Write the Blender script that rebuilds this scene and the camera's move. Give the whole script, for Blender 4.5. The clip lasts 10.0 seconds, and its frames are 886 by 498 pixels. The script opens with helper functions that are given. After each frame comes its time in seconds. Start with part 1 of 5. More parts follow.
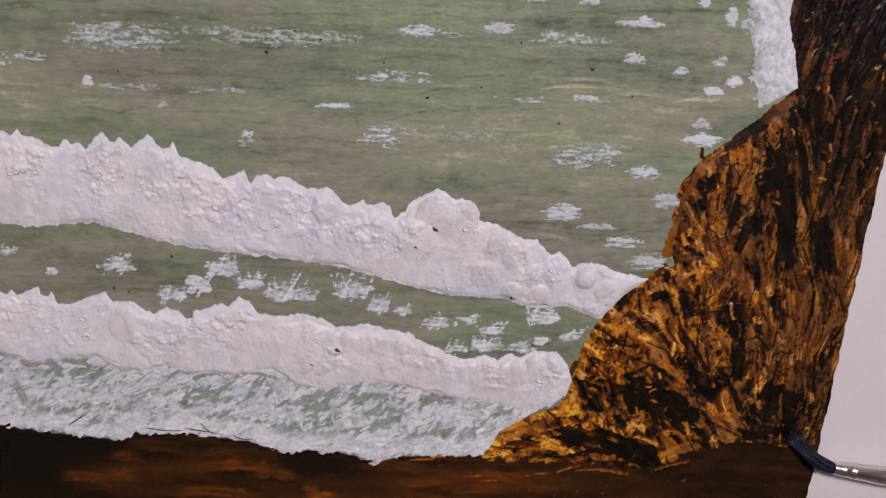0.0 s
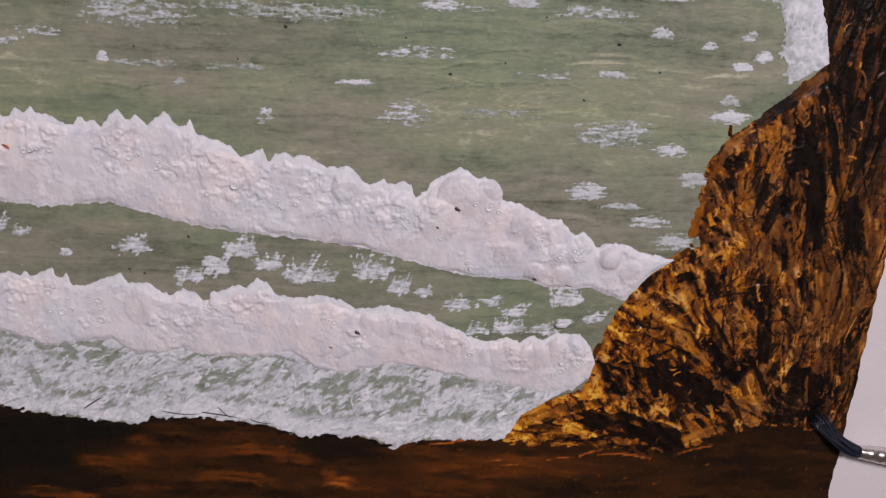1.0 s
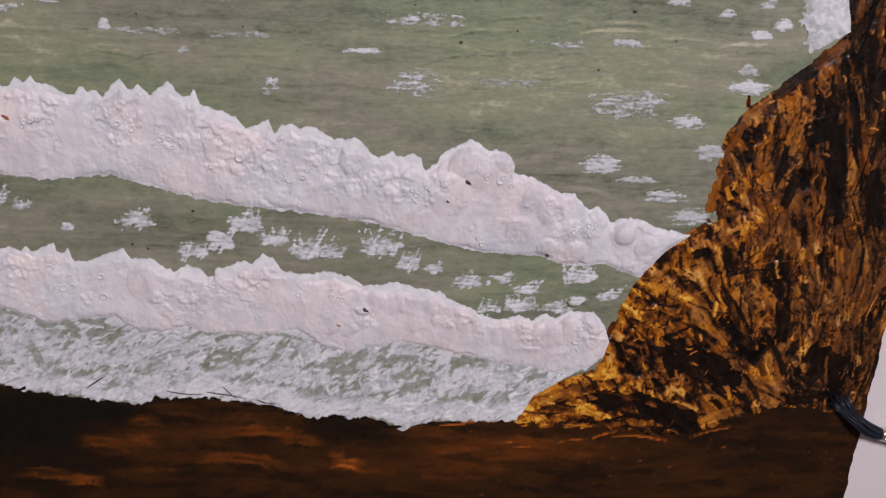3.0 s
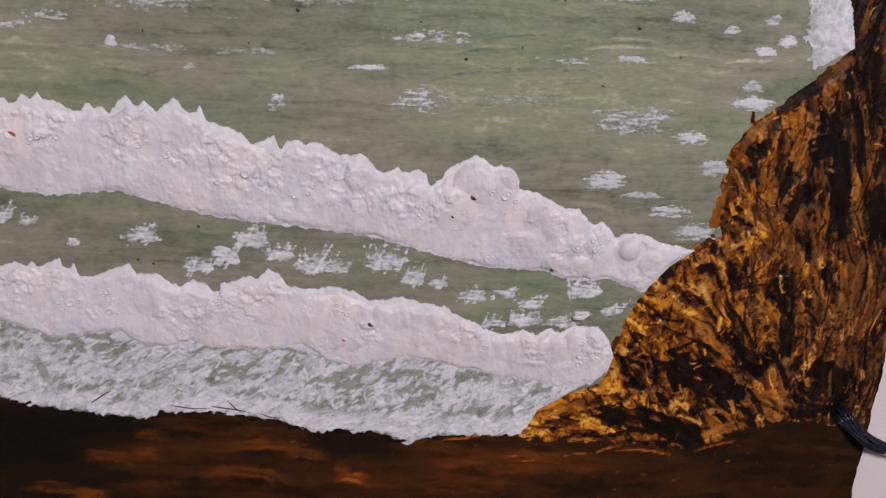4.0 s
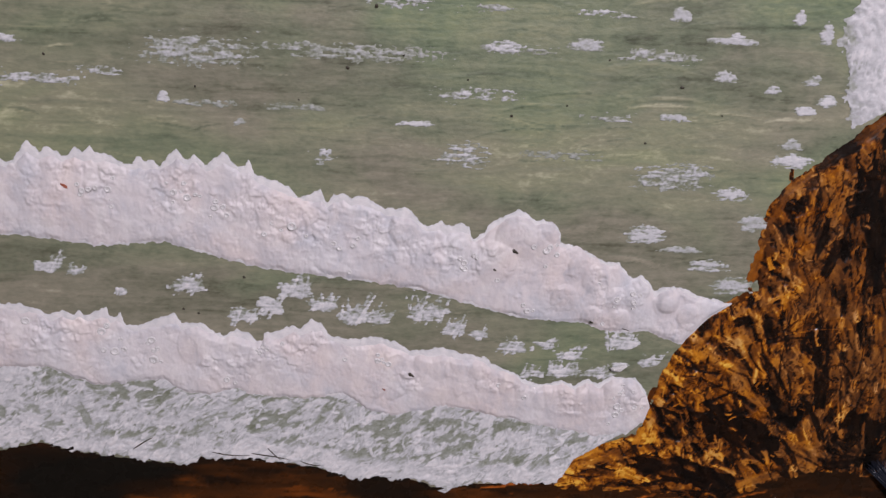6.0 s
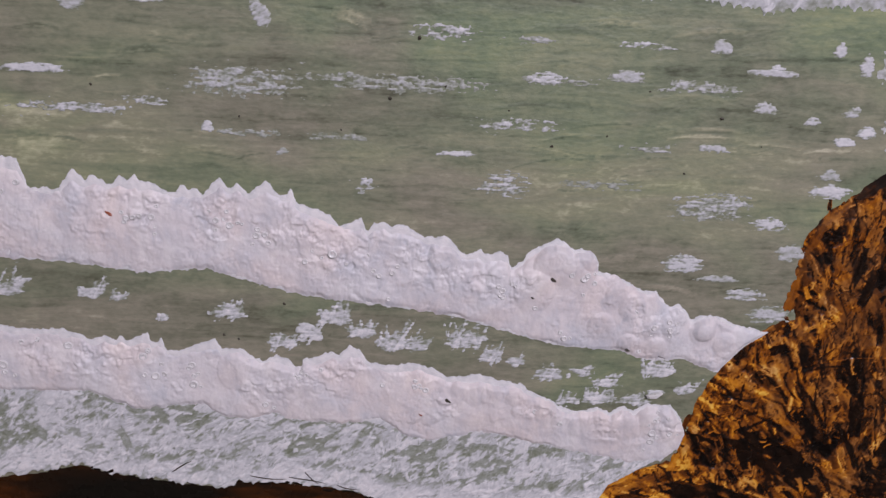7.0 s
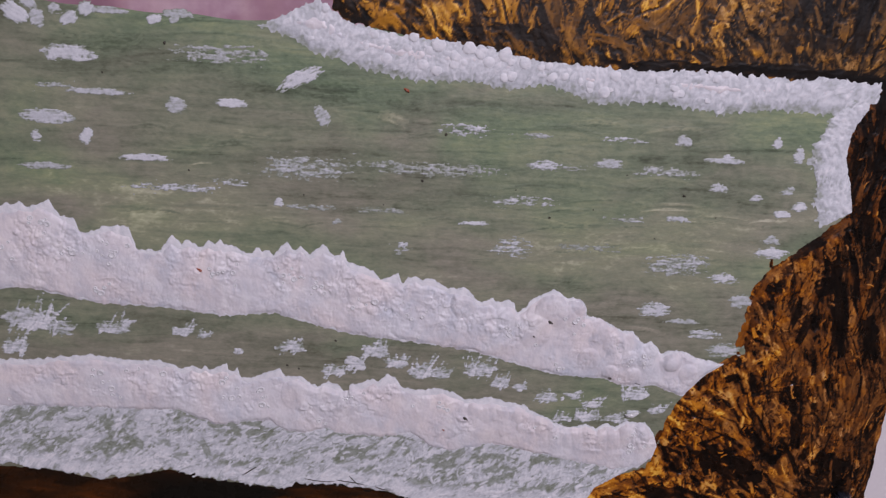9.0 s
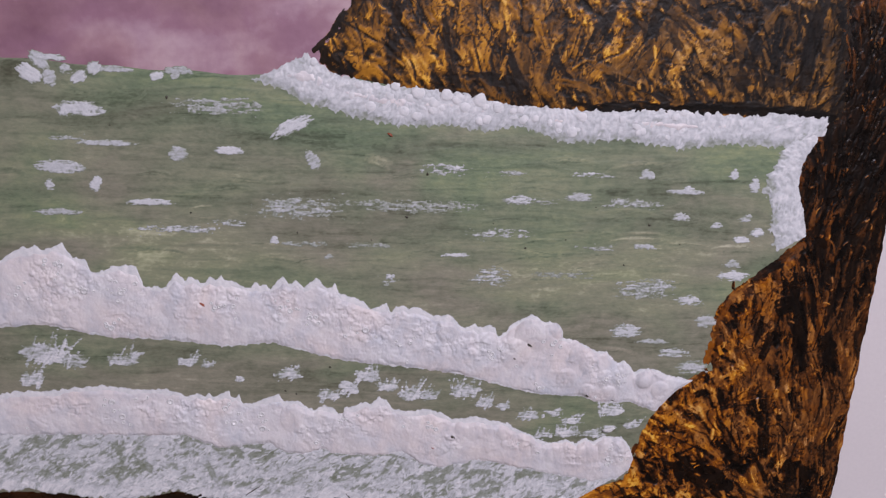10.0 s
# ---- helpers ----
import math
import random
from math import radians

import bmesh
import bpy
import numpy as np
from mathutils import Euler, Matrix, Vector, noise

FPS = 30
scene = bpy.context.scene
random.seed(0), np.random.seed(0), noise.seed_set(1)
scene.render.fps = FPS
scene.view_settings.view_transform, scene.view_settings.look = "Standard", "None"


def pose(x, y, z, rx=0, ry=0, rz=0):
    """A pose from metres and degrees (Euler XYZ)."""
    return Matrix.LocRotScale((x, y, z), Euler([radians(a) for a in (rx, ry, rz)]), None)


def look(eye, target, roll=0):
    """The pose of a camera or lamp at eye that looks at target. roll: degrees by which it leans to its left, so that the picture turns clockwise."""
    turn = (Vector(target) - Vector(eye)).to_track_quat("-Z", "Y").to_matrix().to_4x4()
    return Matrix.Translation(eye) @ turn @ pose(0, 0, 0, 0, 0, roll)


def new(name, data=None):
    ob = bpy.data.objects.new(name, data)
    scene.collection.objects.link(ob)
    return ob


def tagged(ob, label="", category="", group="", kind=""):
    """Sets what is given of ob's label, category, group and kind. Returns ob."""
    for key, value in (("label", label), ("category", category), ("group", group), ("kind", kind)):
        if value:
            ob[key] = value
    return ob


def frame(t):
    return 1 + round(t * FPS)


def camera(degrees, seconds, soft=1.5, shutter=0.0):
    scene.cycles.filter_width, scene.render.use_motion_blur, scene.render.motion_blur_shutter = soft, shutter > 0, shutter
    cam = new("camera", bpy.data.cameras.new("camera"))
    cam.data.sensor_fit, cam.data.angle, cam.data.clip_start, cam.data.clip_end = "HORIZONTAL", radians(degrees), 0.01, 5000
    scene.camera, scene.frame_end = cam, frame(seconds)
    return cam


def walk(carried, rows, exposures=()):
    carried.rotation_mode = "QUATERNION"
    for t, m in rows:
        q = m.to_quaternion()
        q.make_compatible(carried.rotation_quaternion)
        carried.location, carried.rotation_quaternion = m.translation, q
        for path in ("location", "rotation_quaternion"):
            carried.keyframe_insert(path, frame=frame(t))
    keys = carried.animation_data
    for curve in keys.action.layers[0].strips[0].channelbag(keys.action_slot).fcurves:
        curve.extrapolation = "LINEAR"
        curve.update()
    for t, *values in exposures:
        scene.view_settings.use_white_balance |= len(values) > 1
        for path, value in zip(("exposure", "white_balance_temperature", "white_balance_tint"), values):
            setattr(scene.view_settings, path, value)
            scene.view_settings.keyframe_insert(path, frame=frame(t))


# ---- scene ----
LENS_DEGREES = 50.71
ROWS = [
    (0, -17.87, 62.79, 192.21, -18.063, -5.236, 0.594),
    (0.3, -17.59, 62.23, 189.73, -18.126, -5.148, 0.573),
    (0.5, -17.41, 61.85, 188.07, -18.389, -5.167, 0.559),
    (0.8, -20.17, 61.03, 188.12, -18.024, -5.110, 0.557),
    (1, -22.01, 60.48, 188.16, -18.976, -5.198, 0.555),
    (1.2, -22.48, 58.12, 187.55, -19.308, -5.185, 0.527),
    (1.5, -23.19, 54.59, 186.63, -18.661, -5.093, 0.485),
    (1.7, -22.74, 53.76, 186.86, -19.117, -5.064, 0.438),
    (2, -22.07, 52.52, 187.21, -18.457, -5.004, 0.367),
    (2.2, -22.33, 52.54, 186.76, -18.869, -4.741, 0.352),
    (2.5, -22.71, 52.57, 186.09, -18.567, -4.781, 0.330),
    (2.7, -22.68, 53.07, 185.71, -19.027, -4.999, 0.340),
    (3.8, -22.52, 55.83, 183.64, -18.719, -4.393, 0.394),
    (4, -23.53, 56.54, 184.51, -18.809, -4.850, 0.389),
    (4.2, -23.59, 57.66, 183.81, -19.099, -4.045, 0.447),
    (4.5, -23.68, 59.34, 182.77, -18.801, -4.557, 0.533),
    (4.7, -25.25, 58.03, 183.03, -18.297, -4.995, 0.566),
    (5, -27.60, 56.06, 183.43, -18.079, -4.518, 0.616),
    (5.2, -29.24, 56.75, 184.38, -17.340, -5.315, 0.640),
    (5.5, -31.71, 57.78, 185.80, -17.160, -5.123, 0.675),
    (5.7, -30.46, 62.03, 183.19, -17.930, -4.615, 0.965),
    (6.8, -40.74, 67.18, 185.47, -17.690, -4.925, 0.870),
    (7, -38.38, 69.96, 182.61, -17.839, -3.985, 1.123),
    (7.2, -40.04, 67.93, 183.39, -17.067, -4.738, 1.071),
    (7.5, -42.54, 64.89, 184.57, -16.878, -4.576, 0.992),
    (7.7, -41.60, 69.72, 183.03, -18.122, -4.078, 1.149),
    (8, -40.18, 76.96, 180.71, -18.379, -3.786, 1.384),
    (8.2, -41.13, 79.78, 186.83, -18.365, -4.507, 1.384),
    (8.5, -42.55, 84.02, 196.01, -18.488, -3.711, 1.385),
    (8.7, -44.46, 88.13, 207.97, -18.964, -4.185, 1.373),
    (8.8, -45.42, 90.19, 213.96, -18.278, -4.416, 1.367),
    (9, -47.33, 94.30, 225.92, -17.229, -3.992, 1.355),
    (9.2, -45.91, 94.80, 234.12, -17.250, -4.203, 1.167),
    (9.3, -45.20, 95.05, 238.23, -16.811, -4.210, 1.074),
    (9.5, -43.78, 95.55, 246.43, -16.380, -4.157, 0.886),
    (9.7, -44.11, 98.24, 245.21, -16.099, -3.832, 0.553),
    (9.8, -44.27, 99.59, 244.61, -15.790, -3.656, 0.387),
    (10, -44.60, 102.28, 243.39, -15.838, -4.429, 0.054),
]
MM = 0.001
EXPOSURES = [(0.0, 0.0, 6500, 10), (5.5, 0.0, 6500, 10), (7.5, -0.12, 6200, 14), (8.4, -0.2, 6150, 15), (9.0, -0.18, 6100, 15), (10.0, -0.02, 6150, 12)]
cam = camera(LENS_DEGREES, 10.0, soft=1.28)
walk(cam, [(t, pose(x * MM, y * MM, z * MM, rx, ry, rz)) for t, x, y, z, rx, ry, rz in ROWS], EXPOSURES)

# ---- light: one pendant lamp in a closed room ----
world = bpy.data.worlds.new("room_air")
scene.world = world
world.use_nodes = True
world.node_tree.nodes["Background"].inputs[0].default_value = (0.9, 0.92, 1.0, 1)
world.node_tree.nodes["Background"].inputs[1].default_value = 0.02
LAMP = Vector((0.24, 0.52, 0.95))
lamp_data = bpy.data.lights.new("pendant_light", "AREA")
lamp_data.shape, lamp_data.size = "DISK", 0.24
lamp_data.energy, lamp_data.color = 10.6, (1.0, 0.89, 0.965)
lamp = new("pendant_light", lamp_data)
lamp.matrix_world = look(LAMP - Vector((0, 0, 0.004)), LAMP - Vector((0, 0, 1)))


# ---- noise on arrays ----
def hashed(i, j, seed):
    n = (i.astype(np.int64) * 374761393 + j.astype(np.int64) * 668265263 + seed * 974711) & 0xFFFFFFFF
    n = ((n ^ (n >> 13)) * 1274126177) & 0xFFFFFFFF
    return ((n ^ (n >> 16)) & 0xFFFF) / 65535.0


def grain(x, y, seed=0):
    """Smooth value noise, 0 to 1, with cells one unit wide."""
    i, j = np.floor(x), np.floor(y)
    u, v = x - i, y - j
    u, v = u * u * (3 - 2 * u), v * v * (3 - 2 * v)
    a, b = hashed(i, j, seed), hashed(i + 1, j, seed)
    c, d = hashed(i, j + 1, seed), hashed(i + 1, j + 1, seed)
    return (a * (1 - u) + b * u) * (1 - v) + (c * (1 - u) + d * u) * v


def fbm(x, y, seed=0, octaves=4, gain=0.5):
    total, amp, size = 0.0, 1.0, 0.0
    for o in range(octaves):
        total = total + amp * grain(x, y, seed + 17 * o)
        size += amp
        x, y, amp = x * 2.03 + 5.1, y * 2.03 - 3.7, amp * gain
    return total / size


def lumps(x, y, cell, seed=0, squash=1.0):
    """Rounded pats of paint: 1 at the middle of a pat, 0 at its rim."""
    x, y = x / cell, y / (cell * squash)
    i, j = np.floor(x), np.floor(y)
    best = np.full(x.shape, 9.0)
    for di in (-1, 0, 1):
        for dj in (-1, 0, 1):
            px = i + di + 0.15 + 0.7 * hashed(i + di, j + dj, seed)
            py = j + dj + 0.15 + 0.7 * hashed(i + di, j + dj, seed + 5)
            best = np.minimum(best, (x - px) ** 2 + (y - py) ** 2)
    return np.sqrt(np.clip(1 - best / 0.62, 0, 1))


def ease(x, a, b):
    t = np.clip((x - a) / (b - a), 0, 1)
    return t * t * (3 - 2 * t)


def blobs(x, y, spots):
    """Sum of soft oval patches (x, y, half width, half height, strength)."""
    total = np.zeros(np.shape(x))
    for cx, cy, rx, ry, s in spots:
        total += s * np.exp(-((x - cx) / rx) ** 2 - ((y - cy) / ry) ** 2)
    return total


def streaks(x, y, angle, step, size, seed=0, reach=14):
    """Bristle marks: noise smeared along the angle at every place of the grid."""
    total = np.zeros(x.shape)
    for way in (-1, 1):
        px, py = x.copy(), y.copy()
        for k in range(reach):
            a = angle(px, py)
            total += grain(px / size, py / size, seed)
            px, py = px + way * step * np.cos(a), py + way * step * np.sin(a)
    total /= 2 * reach
    return np.clip(0.5 + (total - total.mean()) / (4.2 * total.std() + 1e-9), 0, 1)


def curve(points):
    xs, ys = np.array(points).T
    return lambda x: np.interp(x, xs, ys)


def area(points):
    """Signed distance to a closed outline, negative inside."""
    P = np.array(points, float)
    Q = np.roll(P, -1, 0)

    def distance(x, y):
        best, inside = np.full(x.shape, 1e9), np.zeros(x.shape, bool)
        for (ax, ay), (bx, by) in zip(P, Q):
            ex, ey = bx - ax, by - ay
            t = np.clip(((x - ax) * ex + (y - ay) * ey) / (ex * ex + ey * ey + 1e-12), 0, 1)
            best = np.minimum(best, (x - ax - t * ex) ** 2 + (y - ay - t * ey) ** 2)
            crosses = ((ay > y) != (by > y)) & (x < (bx - ax) * (y - ay) / (by - ay + 1e-12) + ax)
            inside ^= crosses
        return np.where(inside, -1, 1) * np.sqrt(best)
    return distance


def dab(X, Y, fields, cx, cy, long, wide, angle, value, thick, seed, bend=0.0, cover=0.9, fade=0.0, hairy=0.5, dry=0.0):
    """One touch of a bristle brush, laid over the fields: distance, pigment, height."""
    S, P, H = fields
    x0, y0, dx, dy = X[0, 0], Y[0, 0], X[0, 1] - X[0, 0], Y[1, 0] - Y[0, 0]
    r = 0.55 * long + wide + 0.6
    i0, i1 = max(0, int((cx - r - x0) / dx)), min(X.shape[1], int((cx + r - x0) / dx) + 2)
    j0, j1 = max(0, int((cy - r - y0) / dy)), min(X.shape[0], int((cy + r - y0) / dy) + 2)
    if i1 <= i0 or j1 <= j0:
        return
    w = np.s_[j0:j1, i0:i1]
    c, s = math.cos(angle), math.sin(angle)
    u, v = (X[w] - cx) * c + (Y[w] - cy) * s, -(X[w] - cx) * s + (Y[w] - cy) * c
    v = v + bend * (u * u / long - long / 12)
    hair = grain(v * 2.6 / max(0.5, wide ** 0.5), u * 0.22, seed)
    edge = np.maximum(np.abs(v) - wide / 2 * (0.75 + 0.5 * grain(u * 0.9, 0 * u, seed + 1)), (np.abs(u) - long / 2 * (0.97 - 0.5 * hairy + hairy * hair)))
    S[w] = np.minimum(S[w], edge)
    a = ease(-edge, -0.03, 0.16) * cover * (0.6 + 0.4 * ease(hair, 0.2, 0.55)) * (1 - fade * ease(np.abs(u) / long, 0.1, 0.5))
    if dry:
        bristle = 0.6 * grain(v * 4.5, u * 0.16, seed + 2) + 0.4 * grain(u * 1.6, v * 2.2, seed + 3)
        a = a * ease(bristle, dry - 0.1, dry + 0.06)
    P[w] += a * (value + 0.13 * (hair - 0.5) - P[w])
    H[w] += ease(-edge, -0.15, 0.2) * (0.35 * (0.5 * thick - H[w]) + thick * (0.25 + 0.22 * (hair - 0.4) + 0.3 * np.exp(-((edge + 0.2) / 0.22) ** 2)))


# ---- materials ----
def srgb(r, g, b):
    """Base colour of a paint that looks like this under the room's slightly rosy lamp."""
    out = []
    for v, lit in zip((r, g, b), (0.83, 0.75, 0.78)):
        v /= 255
        out.append(min(0.9, (v / 12.92 if v < 0.04045 else ((v + 0.055) / 1.055) ** 2.4) / lit))
    return (*out, 1)


def paint(name, stops, rough=0.45, fine=0.12, size=900, bump=0.25, coat=0.0, stretch=(1, 1, 1), gloss=0.5, second=None, patch=120, lean=(0, 0, 0)):
    """Acrylic paint: the pigment attribute runs through the stops; fine grain on top."""
    m = bpy.data.materials.new(name)
    m.use_nodes = True
    nt = m.node_tree
    N, L = nt.nodes, nt.links
    b = N["Principled BSDF"]
    at = N.new("ShaderNodeAttribute")
    at.attribute_name = "pigment"
    geo = N.new("ShaderNodeTexCoord")
    mp = N.new("ShaderNodeMapping")
    mp.inputs["Scale"].default_value = stretch
    L.new(geo.outputs["Object"], mp.inputs[0])
    n1 = N.new("ShaderNodeTexNoise")
    n1.inputs["Scale"].default_value, n1.inputs["Detail"].default_value = size, 5
    L.new(mp.outputs[0], n1.inputs["Vector"])
    sub = N.new("ShaderNodeMath")
    sub.operation = "MULTIPLY_ADD"
    sub.inputs[1].default_value, sub.inputs[2].default_value = fine * 2, -fine
    L.new(n1.outputs[0], sub.inputs[0])
    add = N.new("ShaderNodeMath")
    L.new(at.outputs["Fac"], add.inputs[0])
    L.new(sub.outputs[0], add.inputs[1])
    ramp = N.new("ShaderNodeValToRGB")
    while len(ramp.color_ramp.elements) < len(stops):
        ramp.color_ramp.elements.new(0.5)
    for e, (p, c) in zip(ramp.color_ramp.elements, stops):
        e.position, e.color = p, c
    L.new(add.outputs[0], ramp.inputs[0])
    tint = ramp.outputs[0]
    if second:
        other = N.new("ShaderNodeValToRGB")
        while len(other.color_ramp.elements) < len(second):
            other.color_ramp.elements.new(0.5)
        for e, (p, c) in zip(other.color_ramp.elements, second):
            e.position, e.color = p, c
        L.new(add.outputs[0], other.inputs[0])
        n3 = N.new("ShaderNodeTexNoise")
        n3.inputs["Scale"].default_value, n3.inputs["Detail"].default_value, n3.inputs["Distortion"].default_value = patch, 4, 0.6
        L.new(mp.outputs[0], n3.inputs["Vector"])
        share = N.new("ShaderNodeMapRange")
        share.inputs[1].default_value, share.inputs[2].default_value = 0.36, 0.64
        slope = N.new("ShaderNodeVectorMath")
        slope.operation = "DOT_PRODUCT"
        slope.inputs[1].default_value = (lean[0], lean[1], 0)
        L.new(geo.outputs["Object"], slope.inputs[0])
        drift = N.new("ShaderNodeMath")
        L.new(n3.outputs[0], drift.inputs[0])
        L.new(slope.outputs["Value"], drift.inputs[1])
        shift = N.new("ShaderNodeMath")
        shift.inputs[1].default_value = lean[2]
        L.new(drift.outputs[0], shift.inputs[0])
        L.new(shift.outputs[0], share.inputs[0])
        mix = N.new("ShaderNodeMix")
        mix.data_type = "RGBA"
        L.new(share.outputs[0], mix.inputs[0])
        L.new(ramp.outputs[0], mix.inputs[6])
        L.new(other.outputs[0], mix.inputs[7])
        tint = mix.outputs[2]
    L.new(tint, b.inputs["Base Color"])
    n2 = N.new("ShaderNodeTexNoise")
    n2.inputs["Scale"].default_value, n2.inputs["Detail"].default_value = 260, 3
    L.new(geo.outputs["Object"], n2.inputs["Vector"])
    r = N.new("ShaderNodeMapRange")
    r.inputs[3].default_value, r.inputs[4].default_value = max(0.08, rough - 0.15), min(1, rough + 0.15)
    L.new(n2.outputs[0], r.inputs[0])
    L.new(r.outputs[0], b.inputs["Roughness"])
    bp = N.new("ShaderNodeBump")
    bp.inputs["Strength"].default_value, bp.inputs["Distance"].default_value = bump, 0.0004
    L.new(n1.outputs[0], bp.inputs["Height"])
    L.new(bp.outputs[0], b.inputs["Normal"])
    b.inputs["Specular IOR Level"].default_value = gloss
    b.inputs["Coat Weight"].default_value = coat
    b.inputs["Coat Roughness"].default_value = 0.2
    return m


def plain(name, colour, rough=0.5, metal=0.0, vary=0.06, size=300, bump=0.05, stretch=(1, 1, 1)):
    m = bpy.data.materials.new(name)
    m.use_nodes = True
    N, L = m.node_tree.nodes, m.node_tree.links
    b = N["Principled BSDF"]
    geo, mp, n = N.new("ShaderNodeTexCoord"), N.new("ShaderNodeMapping"), N.new("ShaderNodeTexNoise")
    mp.inputs["Scale"].default_value = stretch
    n.inputs["Scale"].default_value, n.inputs["Detail"].default_value = size, 4
    L.new(geo.outputs["Object"], mp.inputs[0])
    L.new(mp.outputs[0], n.inputs["Vector"])
    ramp = N.new("ShaderNodeValToRGB")
    ramp.color_ramp.elements[0].position, ramp.color_ramp.elements[1].position = 0.3, 0.7
    ramp.color_ramp.elements[0].color = (*[c * (1 - vary) for c in colour[:3]], 1)
    ramp.color_ramp.elements[1].color = (*[min(1, c * (1 + vary)) for c in colour[:3]], 1)
    L.new(n.outputs[0], ramp.inputs[0])
    L.new(ramp.outputs[0], b.inputs["Base Color"])
    bp = N.new("ShaderNodeBump")
    bp.inputs["Strength"].default_value, bp.inputs["Distance"].default_value = bump, 0.0005
    L.new(n.outputs[0], bp.inputs["Height"])
    L.new(bp.outputs[0], b.inputs["Normal"])
    b.inputs["Roughness"].default_value, b.inputs["Metallic"].default_value = rough, metal
    return m


SEA = paint("sea_paint", [(0.0, srgb(76, 73, 58)), (0.28, srgb(109, 107, 91)), (0.5, srgb(127, 122, 107)), (0.72, srgb(140, 132, 117)), (1.0, srgb(182, 174, 156))], rough=0.5, fine=0.18, size=1500, bump=0.22, stretch=(0.5, 1, 1), patch=38, lean=(0.8, 2.4, -0.07),
            second=[(0.0, srgb(66, 75, 56)), (0.28, srgb(101, 113, 89)), (0.5, srgb(118, 127, 99)), (0.72, srgb(134, 138, 106)), (1.0, srgb(184, 182, 146))])
SKY = paint("sky_paint", [(0.0, srgb(108, 70, 90)), (0.5, srgb(144, 104, 122)), (1.0, srgb(190, 160, 172))], rough=0.5, fine=0.14, size=420, bump=0.15, patch=60,
            second=[(0.0, srgb(120, 82, 94)), (0.5, srgb(158, 120, 130)), (1.0, srgb(198, 170, 176))])
ROCK = paint("rock_paint", [(0.0, srgb(9, 6, 5)), (0.2, srgb(32, 17, 9)), (0.42, srgb(90, 46, 15)), (0.62, srgb(136, 75, 20)), (0.82, srgb(188, 118, 32)), (1.0, srgb(232, 172, 72))], rough=0.28, fine=0.1, size=1100, bump=0.2, gloss=0.33, patch=190, lean=(4.0, 0, -0.24),
             second=[(0.0, srgb(10, 7, 6)), (0.2, srgb(32, 20, 13)), (0.42, srgb(80, 46, 24)), (0.62, srgb(113, 68, 32)), (0.82, srgb(148, 95, 48)), (1.0, srgb(194, 142, 92))])
HEADROCK = paint("headland_paint", [(0.0, srgb(9, 7, 5)), (0.2, srgb(32, 20, 10)), (0.42, srgb(80, 50, 17)), (0.62, srgb(121, 76, 22)), (0.82, srgb(174, 115, 32)), (1.0, srgb(222, 166, 68))], rough=0.4, fine=0.07, size=1100, bump=0.15, gloss=0.3, patch=160, lean=(3.0, 0, -0.12),
                 second=[(0.0, srgb(10, 8, 7)), (0.2, srgb(32, 22, 14)), (0.42, srgb(74, 50, 26)), (0.62, srgb(106, 72, 36)), (0.82, srgb(142, 100, 54)), (1.0, srgb(194, 148, 96))])
SHORE = paint("shore_paint", [(0.0, srgb(21, 18, 15)), (0.3, srgb(34, 21, 13)), (0.5, srgb(58, 32, 15)), (0.75, srgb(104, 52, 18)), (1.0, srgb(176, 92, 36))], rough=0.28, fine=0.06, size=600, bump=0.12, gloss=0.18, stretch=(0.4, 1, 1))
FOAM = paint("foam_paint", [(0.0, srgb(162, 158, 164)), (0.3, srgb(190, 181, 188)), (0.6, srgb(208, 194, 197)), (1.0, srgb(226, 209, 208))], rough=0.42, fine=0.16, size=800, bump=0.3, gloss=0.35, patch=60,
             second=[(0.0, srgb(162, 164, 172)), (0.3, srgb(187, 184, 194)), (0.6, srgb(203, 196, 203)), (1.0, srgb(218, 211, 216))])
THIN = paint("thin_foam_paint", [(0.0, srgb(116, 118, 102)), (0.22, srgb(148, 148, 143)), (0.45, srgb(180, 177, 183)), (0.7, srgb(200, 195, 201)), (1.0, srgb(218, 210, 215))], rough=0.5, fine=0.2, size=1300, bump=0.25, gloss=0.3, stretch=(0.7, 1, 1))
PAPER = plain("white_paper", srgb(203, 191, 194), 0.75, vary=0.02, size=900, bump=0.08)
TABLE = plain("table_laminate", (0.55, 0.5, 0.45), 0.4, vary=0.1, size=30)
WALL = plain("wall_paint", (0.72, 0.7, 0.68), 0.8, vary=0.03, size=20)
FLOOR = plain("floor_boards", (0.3, 0.2, 0.12), 0.5, vary=0.25, size=12, stretch=(1, 8, 1))
METAL = plain("ferrule_metal", (0.75, 0.72, 0.7), 0.22, 1.0, 0.1, 2000, 0.05)
BRISTLE = plain("bristle_black", (0.012, 0.016, 0.03), 0.3, vary=0.3, size=900)
HANDLE = plain("handle_lacquer", (0.05, 0.05, 0.06), 0.25)
SPECK = plain("dark_speck", (0.05, 0.045, 0.03), 0.5)
RED = plain("rust_speck", (0.35, 0.1, 0.05), 0.4)
CLEAR = paint("bubble_paint", [(0.0, srgb(205, 198, 202)), (1.0, srgb(225, 216, 219))], rough=0.15, fine=0.02)


# ---- mesh helpers (millimetres in, metres out) ----
def part(name, bm, material, parent, label=""):
    me = bpy.data.meshes.new(name)
    bm.to_mesh(me)
    bm.free()
    me.materials.append(material)
    ob = new(name, me)
    ob.parent = parent
    if label:
        ob["label"] = label
    return ob


